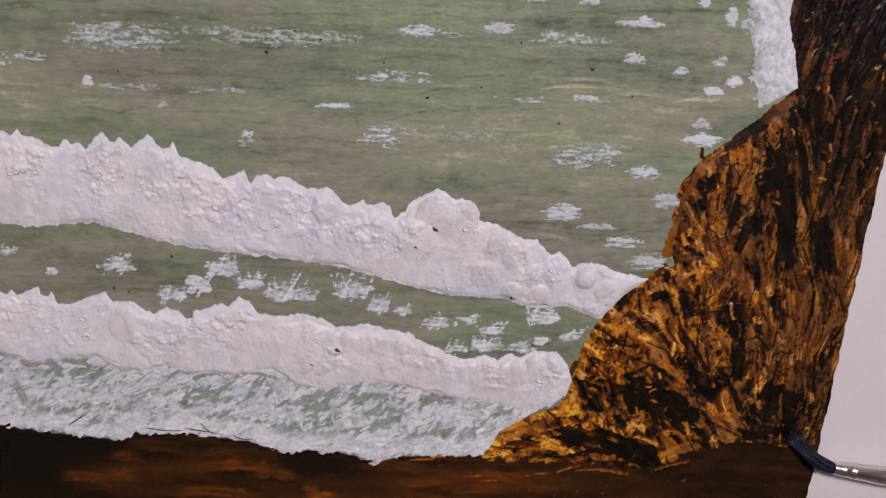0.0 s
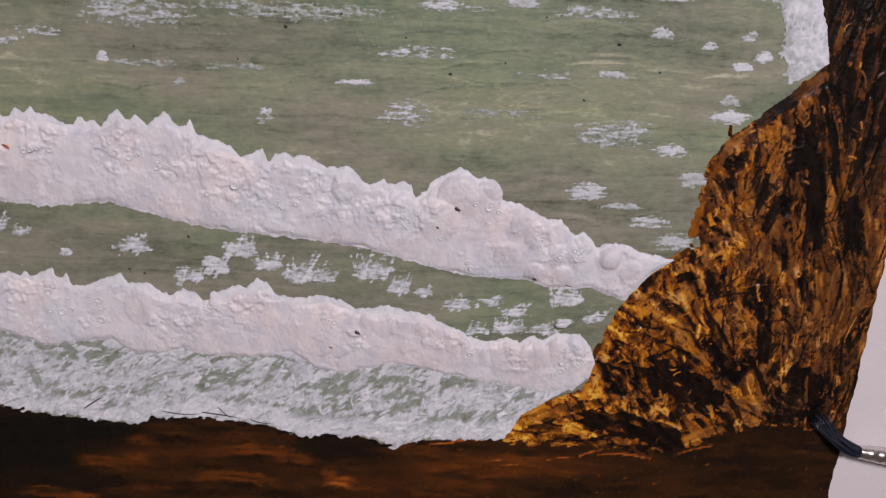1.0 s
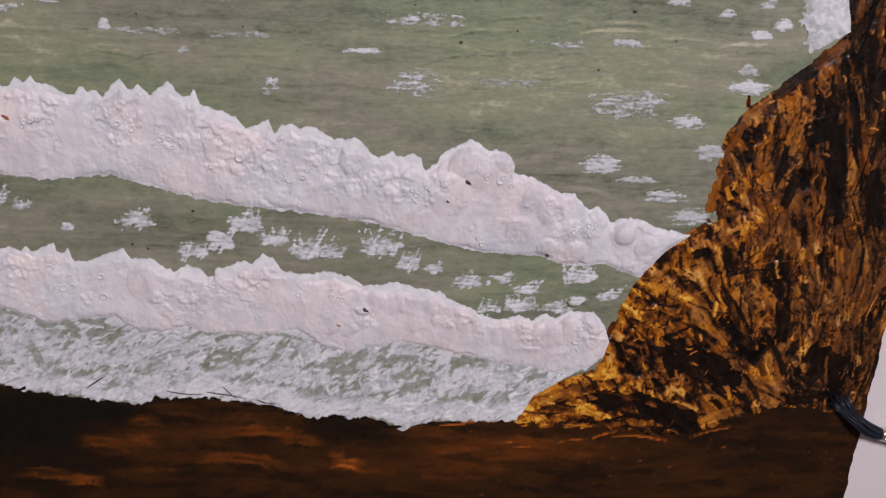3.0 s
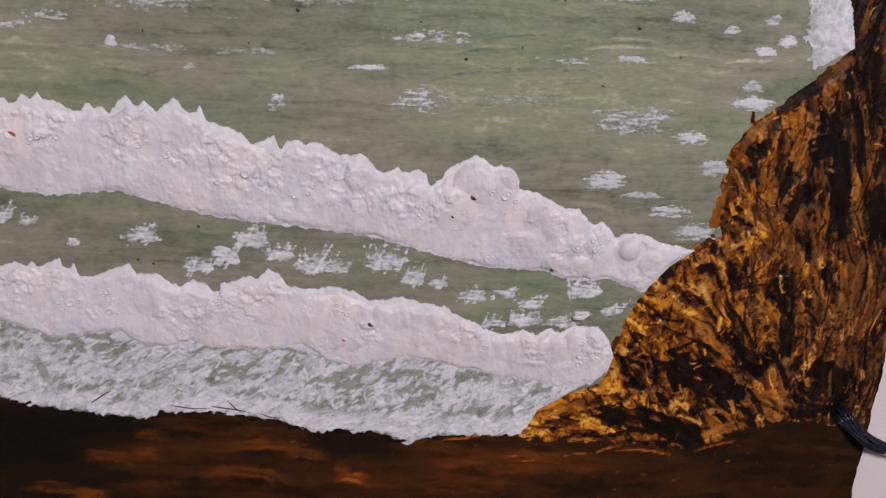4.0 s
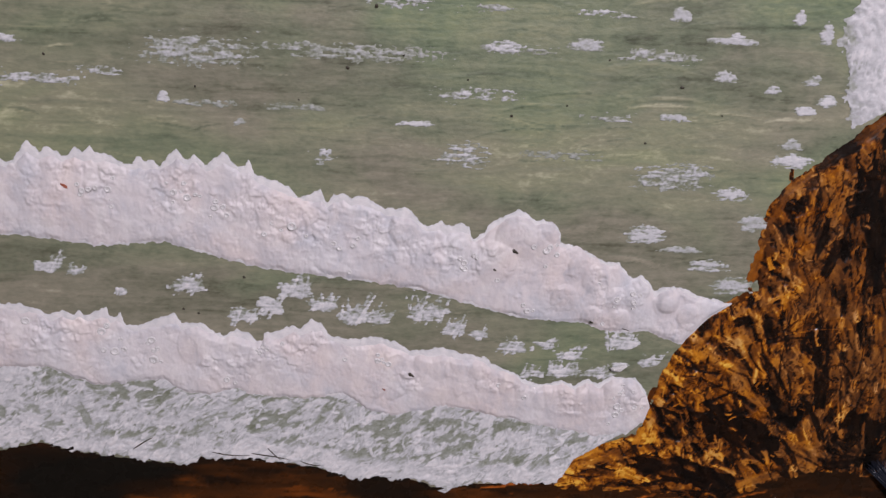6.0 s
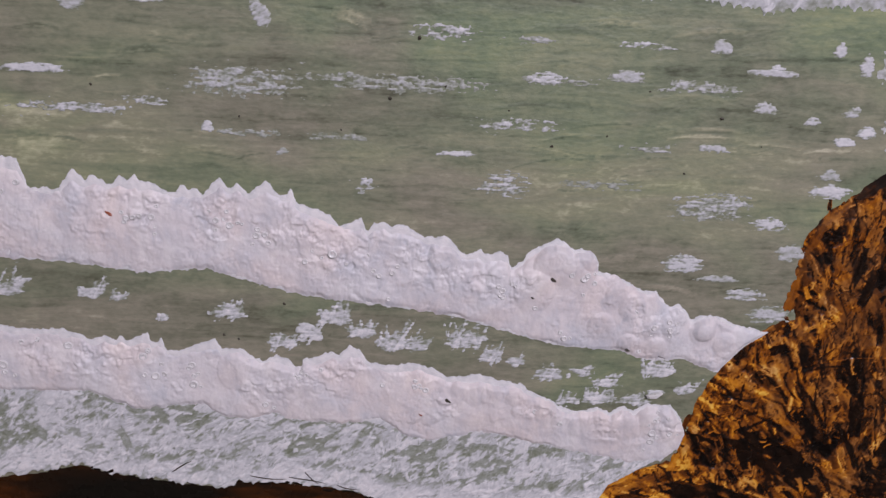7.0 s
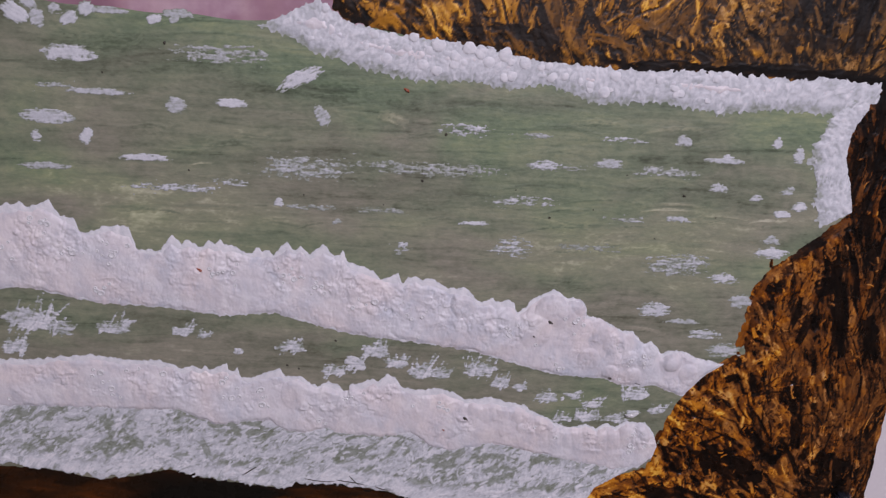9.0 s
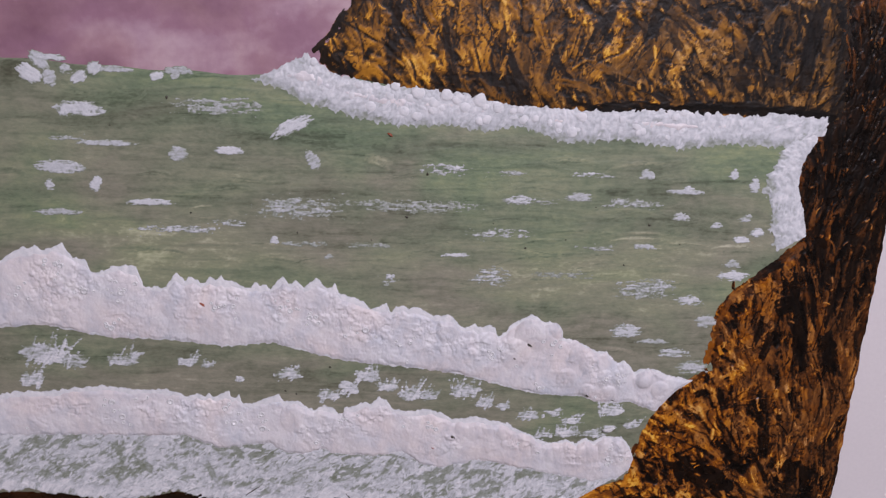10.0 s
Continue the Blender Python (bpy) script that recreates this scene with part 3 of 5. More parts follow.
LIGHTS = [(42.4, -9.9, 12.3, 2.4, 26, 0.86), (43.5, -20.6, 11.4, 2.5, -29, 0.74), (34.5, -25.2, 9.9, 1.1, 75, 0.8), (54.4, -31, 13.2, 1.7, -36, 0.74), (59.2, -23.7, 6.8, 2.3, -57, 0.76), (65.6, -23.6, 8.4, 4.7, -43, 0.72), (64.6, -28.2, 5.9, 1.8, -17, 0.7), (48.4, -38.3, 9, 3.9, -58, 0.42), (67, -45.2, 11.7, 6.2, -33, 0.7), (59.8, -50.8, 18.1, 3, 19, 0.76), (47.2, -44.5, 4.7, 2, -34, 0.86), (58.6, -47.6, 10.6, 1.3, -16, 0.8), (78.2, -48, 5.2, 3.2, 13, 0.7), (83.1, -52.8, 8.8, 2.8, 4, 0.66), (49.5, -48.6, 6.8, 1.1, -26, 0.85)]
LIGHTS_FOOT = [(23.4, -42.5, 15.6, 3.1, 19, 0.74), (19, -45.6, 13.9, 2.6, 18, 0.66), (12.9, -49.6, 5.9, 3.9, 6, 0.9), (27, -49.7, 5.9, 1.8, -22, 0.82), (24.3, -40.6, 7.2, 1.2, 7, 0.92), (30.6, -38, 6.3, 2.7, -82, 0.9), (27.8, -37.8, 5.7, 1.2, -75, 0.6), (36.5, -32.5, 4.8, 1.3, 27, 0.7), (56, 21.4, 5.6, 2, 40, 0.85), (52, 12.2, 5.8, 1.8, -66, 0.8), (51, 2.9, 8.1, 2.5, 79, 0.62), (53, 4.6, 14.1, 2.4, -86, 0.34), (58, 3.6, 13.1, 2.2, -68, 0.32), (54.9, 6.2, 5.5, 0.8, -73, 0.72), (57.4, 1.5, 7.3, 1, -90, 0.75), (36.6, -41.3, 5.9, 1.3, -18, 0.66)]
LIGHTS_TOP = [(67.7, 15.4, 11.5, 4.8, -101, 0.7), (71, 23.9, 6.1, 3.1, -50, 0.7), (79.5, 22, 11, 1.6, -67, 0.68), (83.7, 5.7, 11.9, 1.1, -80, 0.58), (72.5, 3.4, 13.8, 2.8, -90, 0.5), (69.3, 27.5, 16.3, 2.6, -142, 0.34), (72.4, 30, 8.8, 1, -157, 0.6), (61.8, 20.8, 3.2, 0.8, 10, 0.85), (70.6, -12.5, 12.1, 1.7, -55, 0.5), (77, -21.2, 17.9, 1.8, -73, 0.58), (81, -26, 10.8, 1.3, -73, 0.6), (73.5, -27.9, 15, 1.4, -76, 0.55), (84.9, -16.8, 15.6, 1.6, -83, 0.42), (59.7, 19.3, 8.4, 2.4, -42, 0.3), (57.5, -6.3, 6.4, 1.1, 24, 0.78), (48.2, -8.7, 6.6, 1.2, -123, 0.8)]
BOLD_3 = [(50, 0.5, 10, 2, 76, 0.62), (56.3, 22.5, 3.4, 1, 85, 0.2), (54.5, -4.8, 14, 0.3, 12, 0.95), (61, -15.5, 28, 0.3, 9, 0.9), (90, 30, 40, 3, 87, 0.12), (80, 45, 34, 3, 90, 0.14), (87, 70, 40, 4, 90, 0.1), (84, -18, 18, 1.6, 88, 0.66), (75, -4, 16, 1.5, 92, 0.62), (91, 12, 22, 1.8, 86, 0.3), (70, 30, 10, 3, 45, 0.5)]


EDGE_MARKS = [(56.3, 21.6, 4.4, 0.8, 88, 0.2), (51.0, 0.8, 7, 2.0, 78, 0.6), (49.0, -6.2, 5, 1.4, 40, 0.3), (46.5, -7.6, 4, 1.2, 35, 0.85), (28.6, -39.5, 5, 1.6, 70, 0.8), (16, -44, 9, 1.4, 25, 0.88), (6, -50.5, 6, 1.2, 12, 0.85), (0, -52, 7, 1.0, 4, 0.8), (10, -47, 6, 1.0, 38, 0.8), (30.5, -30, 6, 1.3, 70, 0.3), (64, 23.6, 5, 2.4, 44, 0.2), (67.6, 26.2, 5, 2.0, 36, 0.1), (58.0, 18.8, 7, 1.6, 42, 0.7), (70.6, 29, 5, 2.0, 44, 0.3), (73.8, 31.6, 5, 1.6, 36, 0.5), (54.2, 13.0, 8, 1.8, 62, 0.5)]
fan_all = lambda x, y: np.arctan2(y + 84, x - 84) + 0.9 * (grain(x / 11, y / 11, 52) - 0.5)
head_all = lambda x, y: 1.75 + 1.0 * (grain(x / 22, y / 14, 41) - 0.5) * 2 - 0.5 * np.clip((x - 20) / 50, 0, 1)


def rock_canvas(outline, seed, box, lies_at, lies_all, spots, base, number, marks, edge_marks=(), lift=1.0, steep=lambda x, y: False):
    def canvas(X, Y):
        rnd = random.Random(seed)
        inside = np.maximum(outline(X, Y) + ragged(X, Y, 2.2, 0.8, seed), X - right_edge(Y))
        bands = streaks(X, Y, lies_all, 1.3, 3.0, seed + 3, 6)
        fine = streaks(X, Y, lies_all, 0.5, 0.7, seed + 4, 8)
        P = base - 0.03 + 0.5 * (bands - 0.5) + 0.25 * (fbm(X / 5, Y / 5, seed + 3, 3) - 0.5) + blobs(X, Y, spots)
        H, S = np.zeros(X.shape), np.full(X.shape, 9.0)
        places = [(rnd.uniform(box[0], box[1]), rnd.uniform(box[2], box[3])) for k in range(number)]
        px, py = np.array(places).T
        tone, deep = base + blobs(px, py, spots), outline(px, py)
        keep = [k for k in range(number) if deep[k] < 0.5]

        def layer(amount, longs, wides, tones, cover, dry, thick, fade=0.0, pull=0.8):
            for n in range(amount):
                k = rnd.choice(keep)
                x, y = places[k]
                x, y = x + rnd.uniform(-2, 2), y + rnd.uniform(-2, 2)
                swing = 0.12 if steep(x, y) else 0.34
                tall = rnd.uniform(*longs)
                v = rnd.uniform(*tones) + pull * (tone[k] - base)
                if steep(x, y):
                    tall, v = 1.7 * tall, v - (0.15 if y > 15 else 0.0)
                    if v > 0.6 and rnd.random() < 0.6:
                        continue
                dab(X, Y, (S, P, H), x, y, tall, rnd.uniform(*wides), lies_at(x, y) + rnd.gauss(0, swing), v, thick, rnd.randrange(1, 90000), rnd.uniform(-0.35, 0.35), cover, fade, 0.5, dry)
        n = number
        layer(n // 4, (8, 22), (2.0, 4.5), (0.32, 0.6), 0.85, 0.0, 0.1, 0.3)
        layer(n // 4, (5, 15), (1.4, 3.6), (0.5, 0.8), 0.85, 0.42, 0.14)
        layer(n // 8, (4, 14), (1.0, 3.0), (0.02, 0.22), 0.9, 0.4, 0.1)
        layer(n // 7, (4, 12), (1.2, 3.2), (0.55, 0.88), 0.85, 0.4, 0.16)
        layer(n // 9, (3, 11), (0.7, 2.2), (0.0, 0.15), 0.9, 0.34, 0.05)
        layer(n // 5, (4, 13), (0.8, 2.6), (0.22, 0.55), 0.6, 0.3, 0.07, 0.3)
        flake = 0.6 * streaks(X, Y, lies_all, 0.45, 1.5, seed + 21, 5) + 0.4 * np.clip(0.5 + 1.6 * (fbm(X / 1.5, Y / 1.5, seed + 22, 3, 0.6) - 0.5), 0, 1)
        broken = ease(fbm(X / 9, Y / 9, seed + 23, 2), 0.36, 0.6) * (1 - 0.75 * ease(X, 72, 82))
        up, down = ease(flake, 0.53, 0.6) * broken, ease(flake, 0.45, 0.36) * broken
        P, H = P + 0.26 * up - 0.3 * down, H + 0.1 * up - 0.06 * down
        for mx, my, ln, w, deg, tv in marks:
            dab(X, Y, (S, P, H), mx, my, ln, w, math.radians(deg), tv, 0.16, int(seed + mx * 7), 0.2, 0.95, 0.0, 0.4, 0.12 if tv < 0.3 else 0.33)
        layer(n // 12, (4, 12), (0.35, 0.8), (0.0, 0.1), 0.9, 0.3, 0.0, 0.0, 0.2)
        layer(n // 8, (1.2, 4.5), (0.5, 1.5), (0.6, 0.9), 0.9, 0.36, 0.18, 0.0, 1.4)
        for n in range(number // 5):
            x, y = places[rnd.choice(keep)]
            x, y = x + rnd.uniform(-3, 3), y + rnd.uniform(-3, 3)
            dab(X, Y, (S, P, H), x, y, rnd.uniform(0.5, 2.2), rnd.uniform(0.3, 0.7), lies_at(x, y) + rnd.gauss(0, 0.7), rnd.choice((0.05, 0.12, 0.72, 0.86, 0.95)), 0.1, rnd.randrange(1, 90000), rnd.uniform(-0.6, 0.6), 0.9)
        zone = ease(fbm(X / 8, Y / 8, seed + 12, 2), 0.46, 0.6)
        crack = np.exp(-((fbm(X / 2.6, Y / 3.8, seed + 13, 4, 0.6) - 0.5) / 0.012) ** 2) * zone
        crumbs = ease(fbm(X / 1.0, Y / 1.0, seed + 5, 3, 0.6), 0.63, 0.7) * ease(fbm(X / 9, Y / 9, seed + 6, 2), 0.45, 0.6)
        P = (P + 0.16 * (fine - 0.5)) * (1 - 0.6 * np.maximum(crack, crumbs))
        H = H - 0.08 * crack
        edge = np.full(X.shape, 9.0)
        for mx, my, n, w, deg, tv in edge_marks:
            dab(X, Y, (edge, P, H), mx, my, n, w, math.radians(deg), tv, 0.2, int(seed + mx * 9), 0.1, 0.95, 0.0, 0.4)
        inside = np.minimum(inside, edge)
        D = np.maximum(-inside, 0)
        Z = 0.12 + 0.03 * ease(D, 0, 0.8) + lift * ease(D, 0.3, 4.0) * (1.1 * np.clip(H, -0.1, 0.8) + 0.12 * P + 0.03 * fbm(X / 1.1, Y / 1.1, seed + 9, 2))
        return inside, P, Z
    return canvas


HEAD_MARKS = [(-57, 87.5, 9, 1.8, 42, 0.02), (-51, 95, 11, 2, 65, 0.04), (-53, 82, 6, 2.4, -50, 0.05), (25, 71.2, 24, 2.0, -2, 0.0), (50, 70.6, 26, 2.4, -3, 0.0), (70, 69.4, 18, 2.2, -6, 0.0), (-38, 90, 18, 2.6, 80, 0.1), (-24, 86, 20, 2.0, 100, 0.14), (-8, 84, 18, 2.4, 112, 0.1), (6, 80, 17, 2.4, 122, 0.1), (14, 89, 16, 3, 60, 0.1), (38, 85, 15, 2.2, 56, 0.8), (45, 88, 14, 2.2, 62, 0.72), (30, 94, 11, 3.4, 70, 0.04), (-15, 86, 15, 4, 72, 0.8), (-30, 86, 13, 4, 76, 0.82)]
HEAD_MARKS_2 = [(-47, 87, 10, 5, 60, 0.76), (-44, 81, 9, 3, 30, 0.7), (0, 90, 12, 3, 110, 0.72), (20, 79, 20, 2.2, -28, 0.55), (26, 76, 20, 1.8, -24, 0.12), (10, 76.5, 14, 2.2, -18, 0.6), (-12, 78, 18, 3, -14, 0.1), (55, 83, 16, 3, 70, 0.08), (62, 77, 22, 3, -8, 0.2), (72, 88, 24, 4, 82, 0.08), (81, 80, 24, 4, 86, 0.1), (60, 93, 10, 2, 60, 0.5)]
HEAD_EDGE = [(-57.4, 87.0, 3.6, 1.1, 38, 0.16), (-56.0, 88.6, 4.0, 0.9, 40, 0.2), (-55.8, 85.0, 5, 1.7, 75, 0.14), (-54.6, 82.4, 3, 1.4, 100, 0.16), (-52.5, 92.5, 8, 1.6, 58, 0.1)]
HEAD_EDGE += [(x, y - 0.9, n, 1.35 * w, a, v) for x, y, n, w, a, v in [(12, 72.4, 9, 1.0, -12, 0.02), (20, 71.2, 9, 1.6, -8, 0.0), (28, 70.6, 9, 2.6, -4, 0.0), (36, 70.6, 10, 2.2, 3, 0.02), (44, 70.8, 10, 2.4, 0, 0.0), (53, 70.7, 11, 2.0, -2, 0.0), (61, 69.8, 10, 2.2, -6, 0.02), (69, 69.2, 9, 2.0, -5, 0.0), (76, 68.6, 9, 2.0, -7, 0.0), (32, 72.0, 6, 1.2, 8, 0.04), (57, 72.2, 9, 1.0, -4, 0.05)]]
ragged = lambda x, y, size, amp, seed: amp * (fbm(x / size, y / size, seed, 3) - 0.5) * 2
film("headland", (-62, 102, 64, TOP), 0.3, rock_canvas(head_area, 61, (-60, 97, 66, 118), head_lies, head_all, HEAD_SPOTS, 0.54, 1700, HEAD_MARKS + HEAD_MARKS_2, HEAD_EDGE, 0.45), None, None, HEADROCK, painting, "ochre and umber headland in thick brush marks")
film("cliff", (-6, 102, -61, TOP), 0.26, rock_canvas(cliff_area, 81, (5, 97, -60, 118), fan, fan_all, CLIFF_SPOTS, 0.44, 2400, LIGHTS + LIGHTS_FOOT + LIGHTS_TOP + BOLD_3 + SLOTS + CRACKS, EDGE_MARKS, 1.0, lambda x, y: y > 26 or x > 70 + 0.25 * max(0, -y)), None, None, ROCK, painting, "tall brown cliff, strokes fanning out in ochre and umber")

# ---- foam ----
CREST_1_LEFT = [(LEFT, 36), (-160, 34)] + [(-142.2, 32.3), (-140, 34.1), (-136.6, 35.6), (-132.8, 36.3), (-130.7, 34.5), (-128.8, 35.9), (-126.1, 36.7), (-123.4, 32.7), (-120.5, 32.1), (-119.2, 28.4), (-116.8, 28.9), (-112.2, 30.4), (-107.6, 30.1), (-106.2, 25.5)]
CREST_1_MID = [(-105.9, 24.2), (-100, 23.9), (-98.8, 25.8), (-97.4, 28.1), (-95.8, 26.5), (-95, 25.4), (-93.5, 26.8), (-91.9, 25.8), (-90.7, 24.7), (-89.7, 24.8), (-88.4, 26.6), (-86.9, 25.4), (-85.4, 26.5), (-84.2, 25.2), (-82.9, 25.6), (-78.9, 23.1), (-77.6, 23.4), (-76.6, 25), (-75.1, 23.6), (-73.9, 23.9), (-72.5, 22.7), (-70.9, 24.5), (-69, 26.4), (-67.6, 24.1), (-66.8, 23.6), (-65.6, 25.1), (-63.5, 22.8), (-61.7, 24.5), (-60, 25.8), (-57.4, 22.4), (-55.9, 22.6), (-55.1, 24), (-54.1, 21.1), (-50.2, 19.6)]
CREST_1_TOP = CREST_1_LEFT + CREST_1_MID + [(-47.9, 18.7), (-45.7, 16.4), (-43.2, 16.6), (-41.1, 17.8), (-40, 14.7), (-38.9, 16.7), (-36.6, 17.4), (-35.2, 16.1), (-32.6, 16.7), (-30.3, 14.9), (-28.5, 13.9), (-23.3, 13.9), (-21.2, 10.9), (-19.7, 10), (-16.8, 11.2), (-15.8, 9.9), (-12.7, 10.7), (-10.9, 9.6), (-10.3, 7), (-7.9, 8.7), (-6.2, 11), (-1, 13.4), (1.4, 12.2), (2.7, 10.7), (4.4, 11.4), (6.3, 10.4), (7.4, 7.7), (7.9, 6.2), (12, 5.5), (14.8, 3.6), (18.4, 1.8), (20.9, 1.7), (23.9, -1.7), (26, -1.3), (27.8, -2.6), (29.3, -5), (31.3, -4.1), (35, -4), (39, -6.1), (44.2, -7.3)] + [(60, -12)]
CREST_1_LOW = [(LEFT, 15), (-144.5, 14), (-134.2, 14.7), (-116.8, 10.5), (-100.4, 9.2), (-85.1, 6.9), (-72.6, 7.5), (-61, 3.8), (-52.9, 1.6), (-37.7, -0.6), (-23.7, -2.9), (-14.3, -5.6), (-0.3, -10.1), (15.2, -11.7), (20.3, -14), (28.5, -13.8), (38.1, -17.9), (60, -24)]
CREST_2_LEFT = [(LEFT, -4), (-146.9, -5.6), (-140.8, -4.7), (-134.9, -5.3), (-127.2, -4.2), (-119.6, -3.8)]
CREST_2_TOP = CREST_2_LEFT + [(-114.7, -4.6), (-107, -5.6), (-102.5, -5.6), (-98.6, -6.9), (-97, -8.1), (-94.1, -7.1), (-91.9, -8.3), (-91, -6.9), (-89.8, -8.6), (-85.3, -6.6), (-84.8, -9), (-82.6, -8.2), (-81.8, -10.5), (-79.5, -10.9), (-75.9, -9.4), (-71.6, -8), (-70.5, -10.7), (-66.5, -10.2), (-65, -11.8), (-62.1, -13.4), (-59.4, -12.1), (-57, -12.7), (-55.4, -14.7), (-54.1, -14.8), (-53.7, -12.9), (-50.9, -12.6), (-47.5, -11.1), (-46.1, -12.2), (-43.7, -9.9), (-41.9, -11), (-40.2, -13.7), (-35.4, -14.8), (-29.9, -14.3), (-25.7, -15.8), (-23.2, -17.7), (-18.3, -17.4), (-15.9, -17.2), (-12.2, -18.3), (-9, -19), (-7.2, -19.4), (-4.6, -21.5)] + [(-0.5, -23.2), (1.6, -25), (5.8, -26.5), (10.3, -25.3), (13.3, -26.7), (15.8, -25.3), (18.3, -26.4), (21.6, -24.7), (26.7, -25.3), (29.5, -28.5), (31, -34)]
CREST_2_LOW = [(LEFT, -17), (-136.4, -17.9), (-119.6, -18.9), (-98.3, -19.6), (-89, -24.1), (-74.9, -22.8), (-71.3, -26), (-65.9, -27), (-60.3, -25.4), (-55.7, -27.3), (-45.4, -28.2), (-37.3, -27.4), (-32.5, -31.1), (-26.9, -32.7), (-15.3, -30.8), (-6.7, -32.9), (10.3, -37.1), (18.9, -39.3), (25.8, -38.6), (29, -36)]


def teeth(x, size, seed, sharp=1.4):
    """Pointed tufts along a foam edge, 0 to 1."""
    k = np.floor(x / size)
    best = np.zeros(np.shape(x))
    for dk in (-1, 0, 1):
        mid = (k + dk + 0.5 + 0.5 * (hashed(k + dk, 0 * k, seed) - 0.5)) * size
        tall = 0.25 + 0.75 * hashed(k + dk, 0 * k + 3, seed)
        best = np.maximum(best, tall * np.clip(1 - np.abs(x - mid) / (0.62 * size), 0, 1) ** sharp)
    return best


# rounded pats at the tail of the upper ridge and the scallops of the lower one (x, y, radius)
PATS = [(32.0, -7.3, 3.0), (24.3, -6.0, 2.8), (16.2, -1.6, 3.2), (13.0, 1.0, 3.0), (-0.9, 7.4, 4.7), (4.6, 7.2, 3.4), (20.8, -6.4, 2.6), (9.5, -6.0, 3.0), (-5.2, 2.2, 4.4), (15.5, -10.0, 2.2), (21.8, -11.0, 2.4), (37, -10.5, 2.6), (-12.5, 5.0, 3.0), (-24, 9.6, 3.6), (-67.0, -15.2, 4.6), (-60.0, -16.4, 4.8), (-56, -18.5, 3.4), (-26, -18.6, 2.6), (-19.5, -20.8, 2.8), (-13, -21.6, 2.6), (-8, -23, 2.4)]
BALLS = [(32.2, -7.2, 2.5, 1.5), (24.1, -6.2, 1.8, 0.8), (-5.0, 2.3, 3.0, 0.8), (26.0, -4.2, 2.2, 0.7), (21.8, -29.0, 2.2, 0.7), (26.0, -29.6, 2.4, 0.7)]
SCALLOPS = [(-1.5, -26.5, 2.2), (2.2, -28.5, 2.3), (6.2, -29.6, 2.5), (10.2, -29.4, 2.7), (14.0, -30.0, 2.5), (17.0, -30.0, 2.7), (21.4, -29.6, 3.2), (25.6, -30.2, 3.6)]


RIBS = (-20.5, -16.8, -13.2, -9.8, -6.2, -2.6, 1.0, 4.4, 7.6, 10.6, 14.0, 17.2, 21.4, 25.8)
CRAGS = [(-42, 10, 9, 6, 0.25), (-28, 9, 7, 5, 0.2), (-13, 1, 4, 4, 0.3), (-68, 17, 5, 4, 0.2), (-87, 18, 5, 3, 0.15), (20, -8, 6, 3, 0.15), (-62, 14, 10, 4, 0.15), (-86, -12, 5, 4, 0.2), (-52, -16, 4, 3, 0.2), (-125, 28, 8, 5, 0.2), (-100, -12, 6, 4, 0.15)]


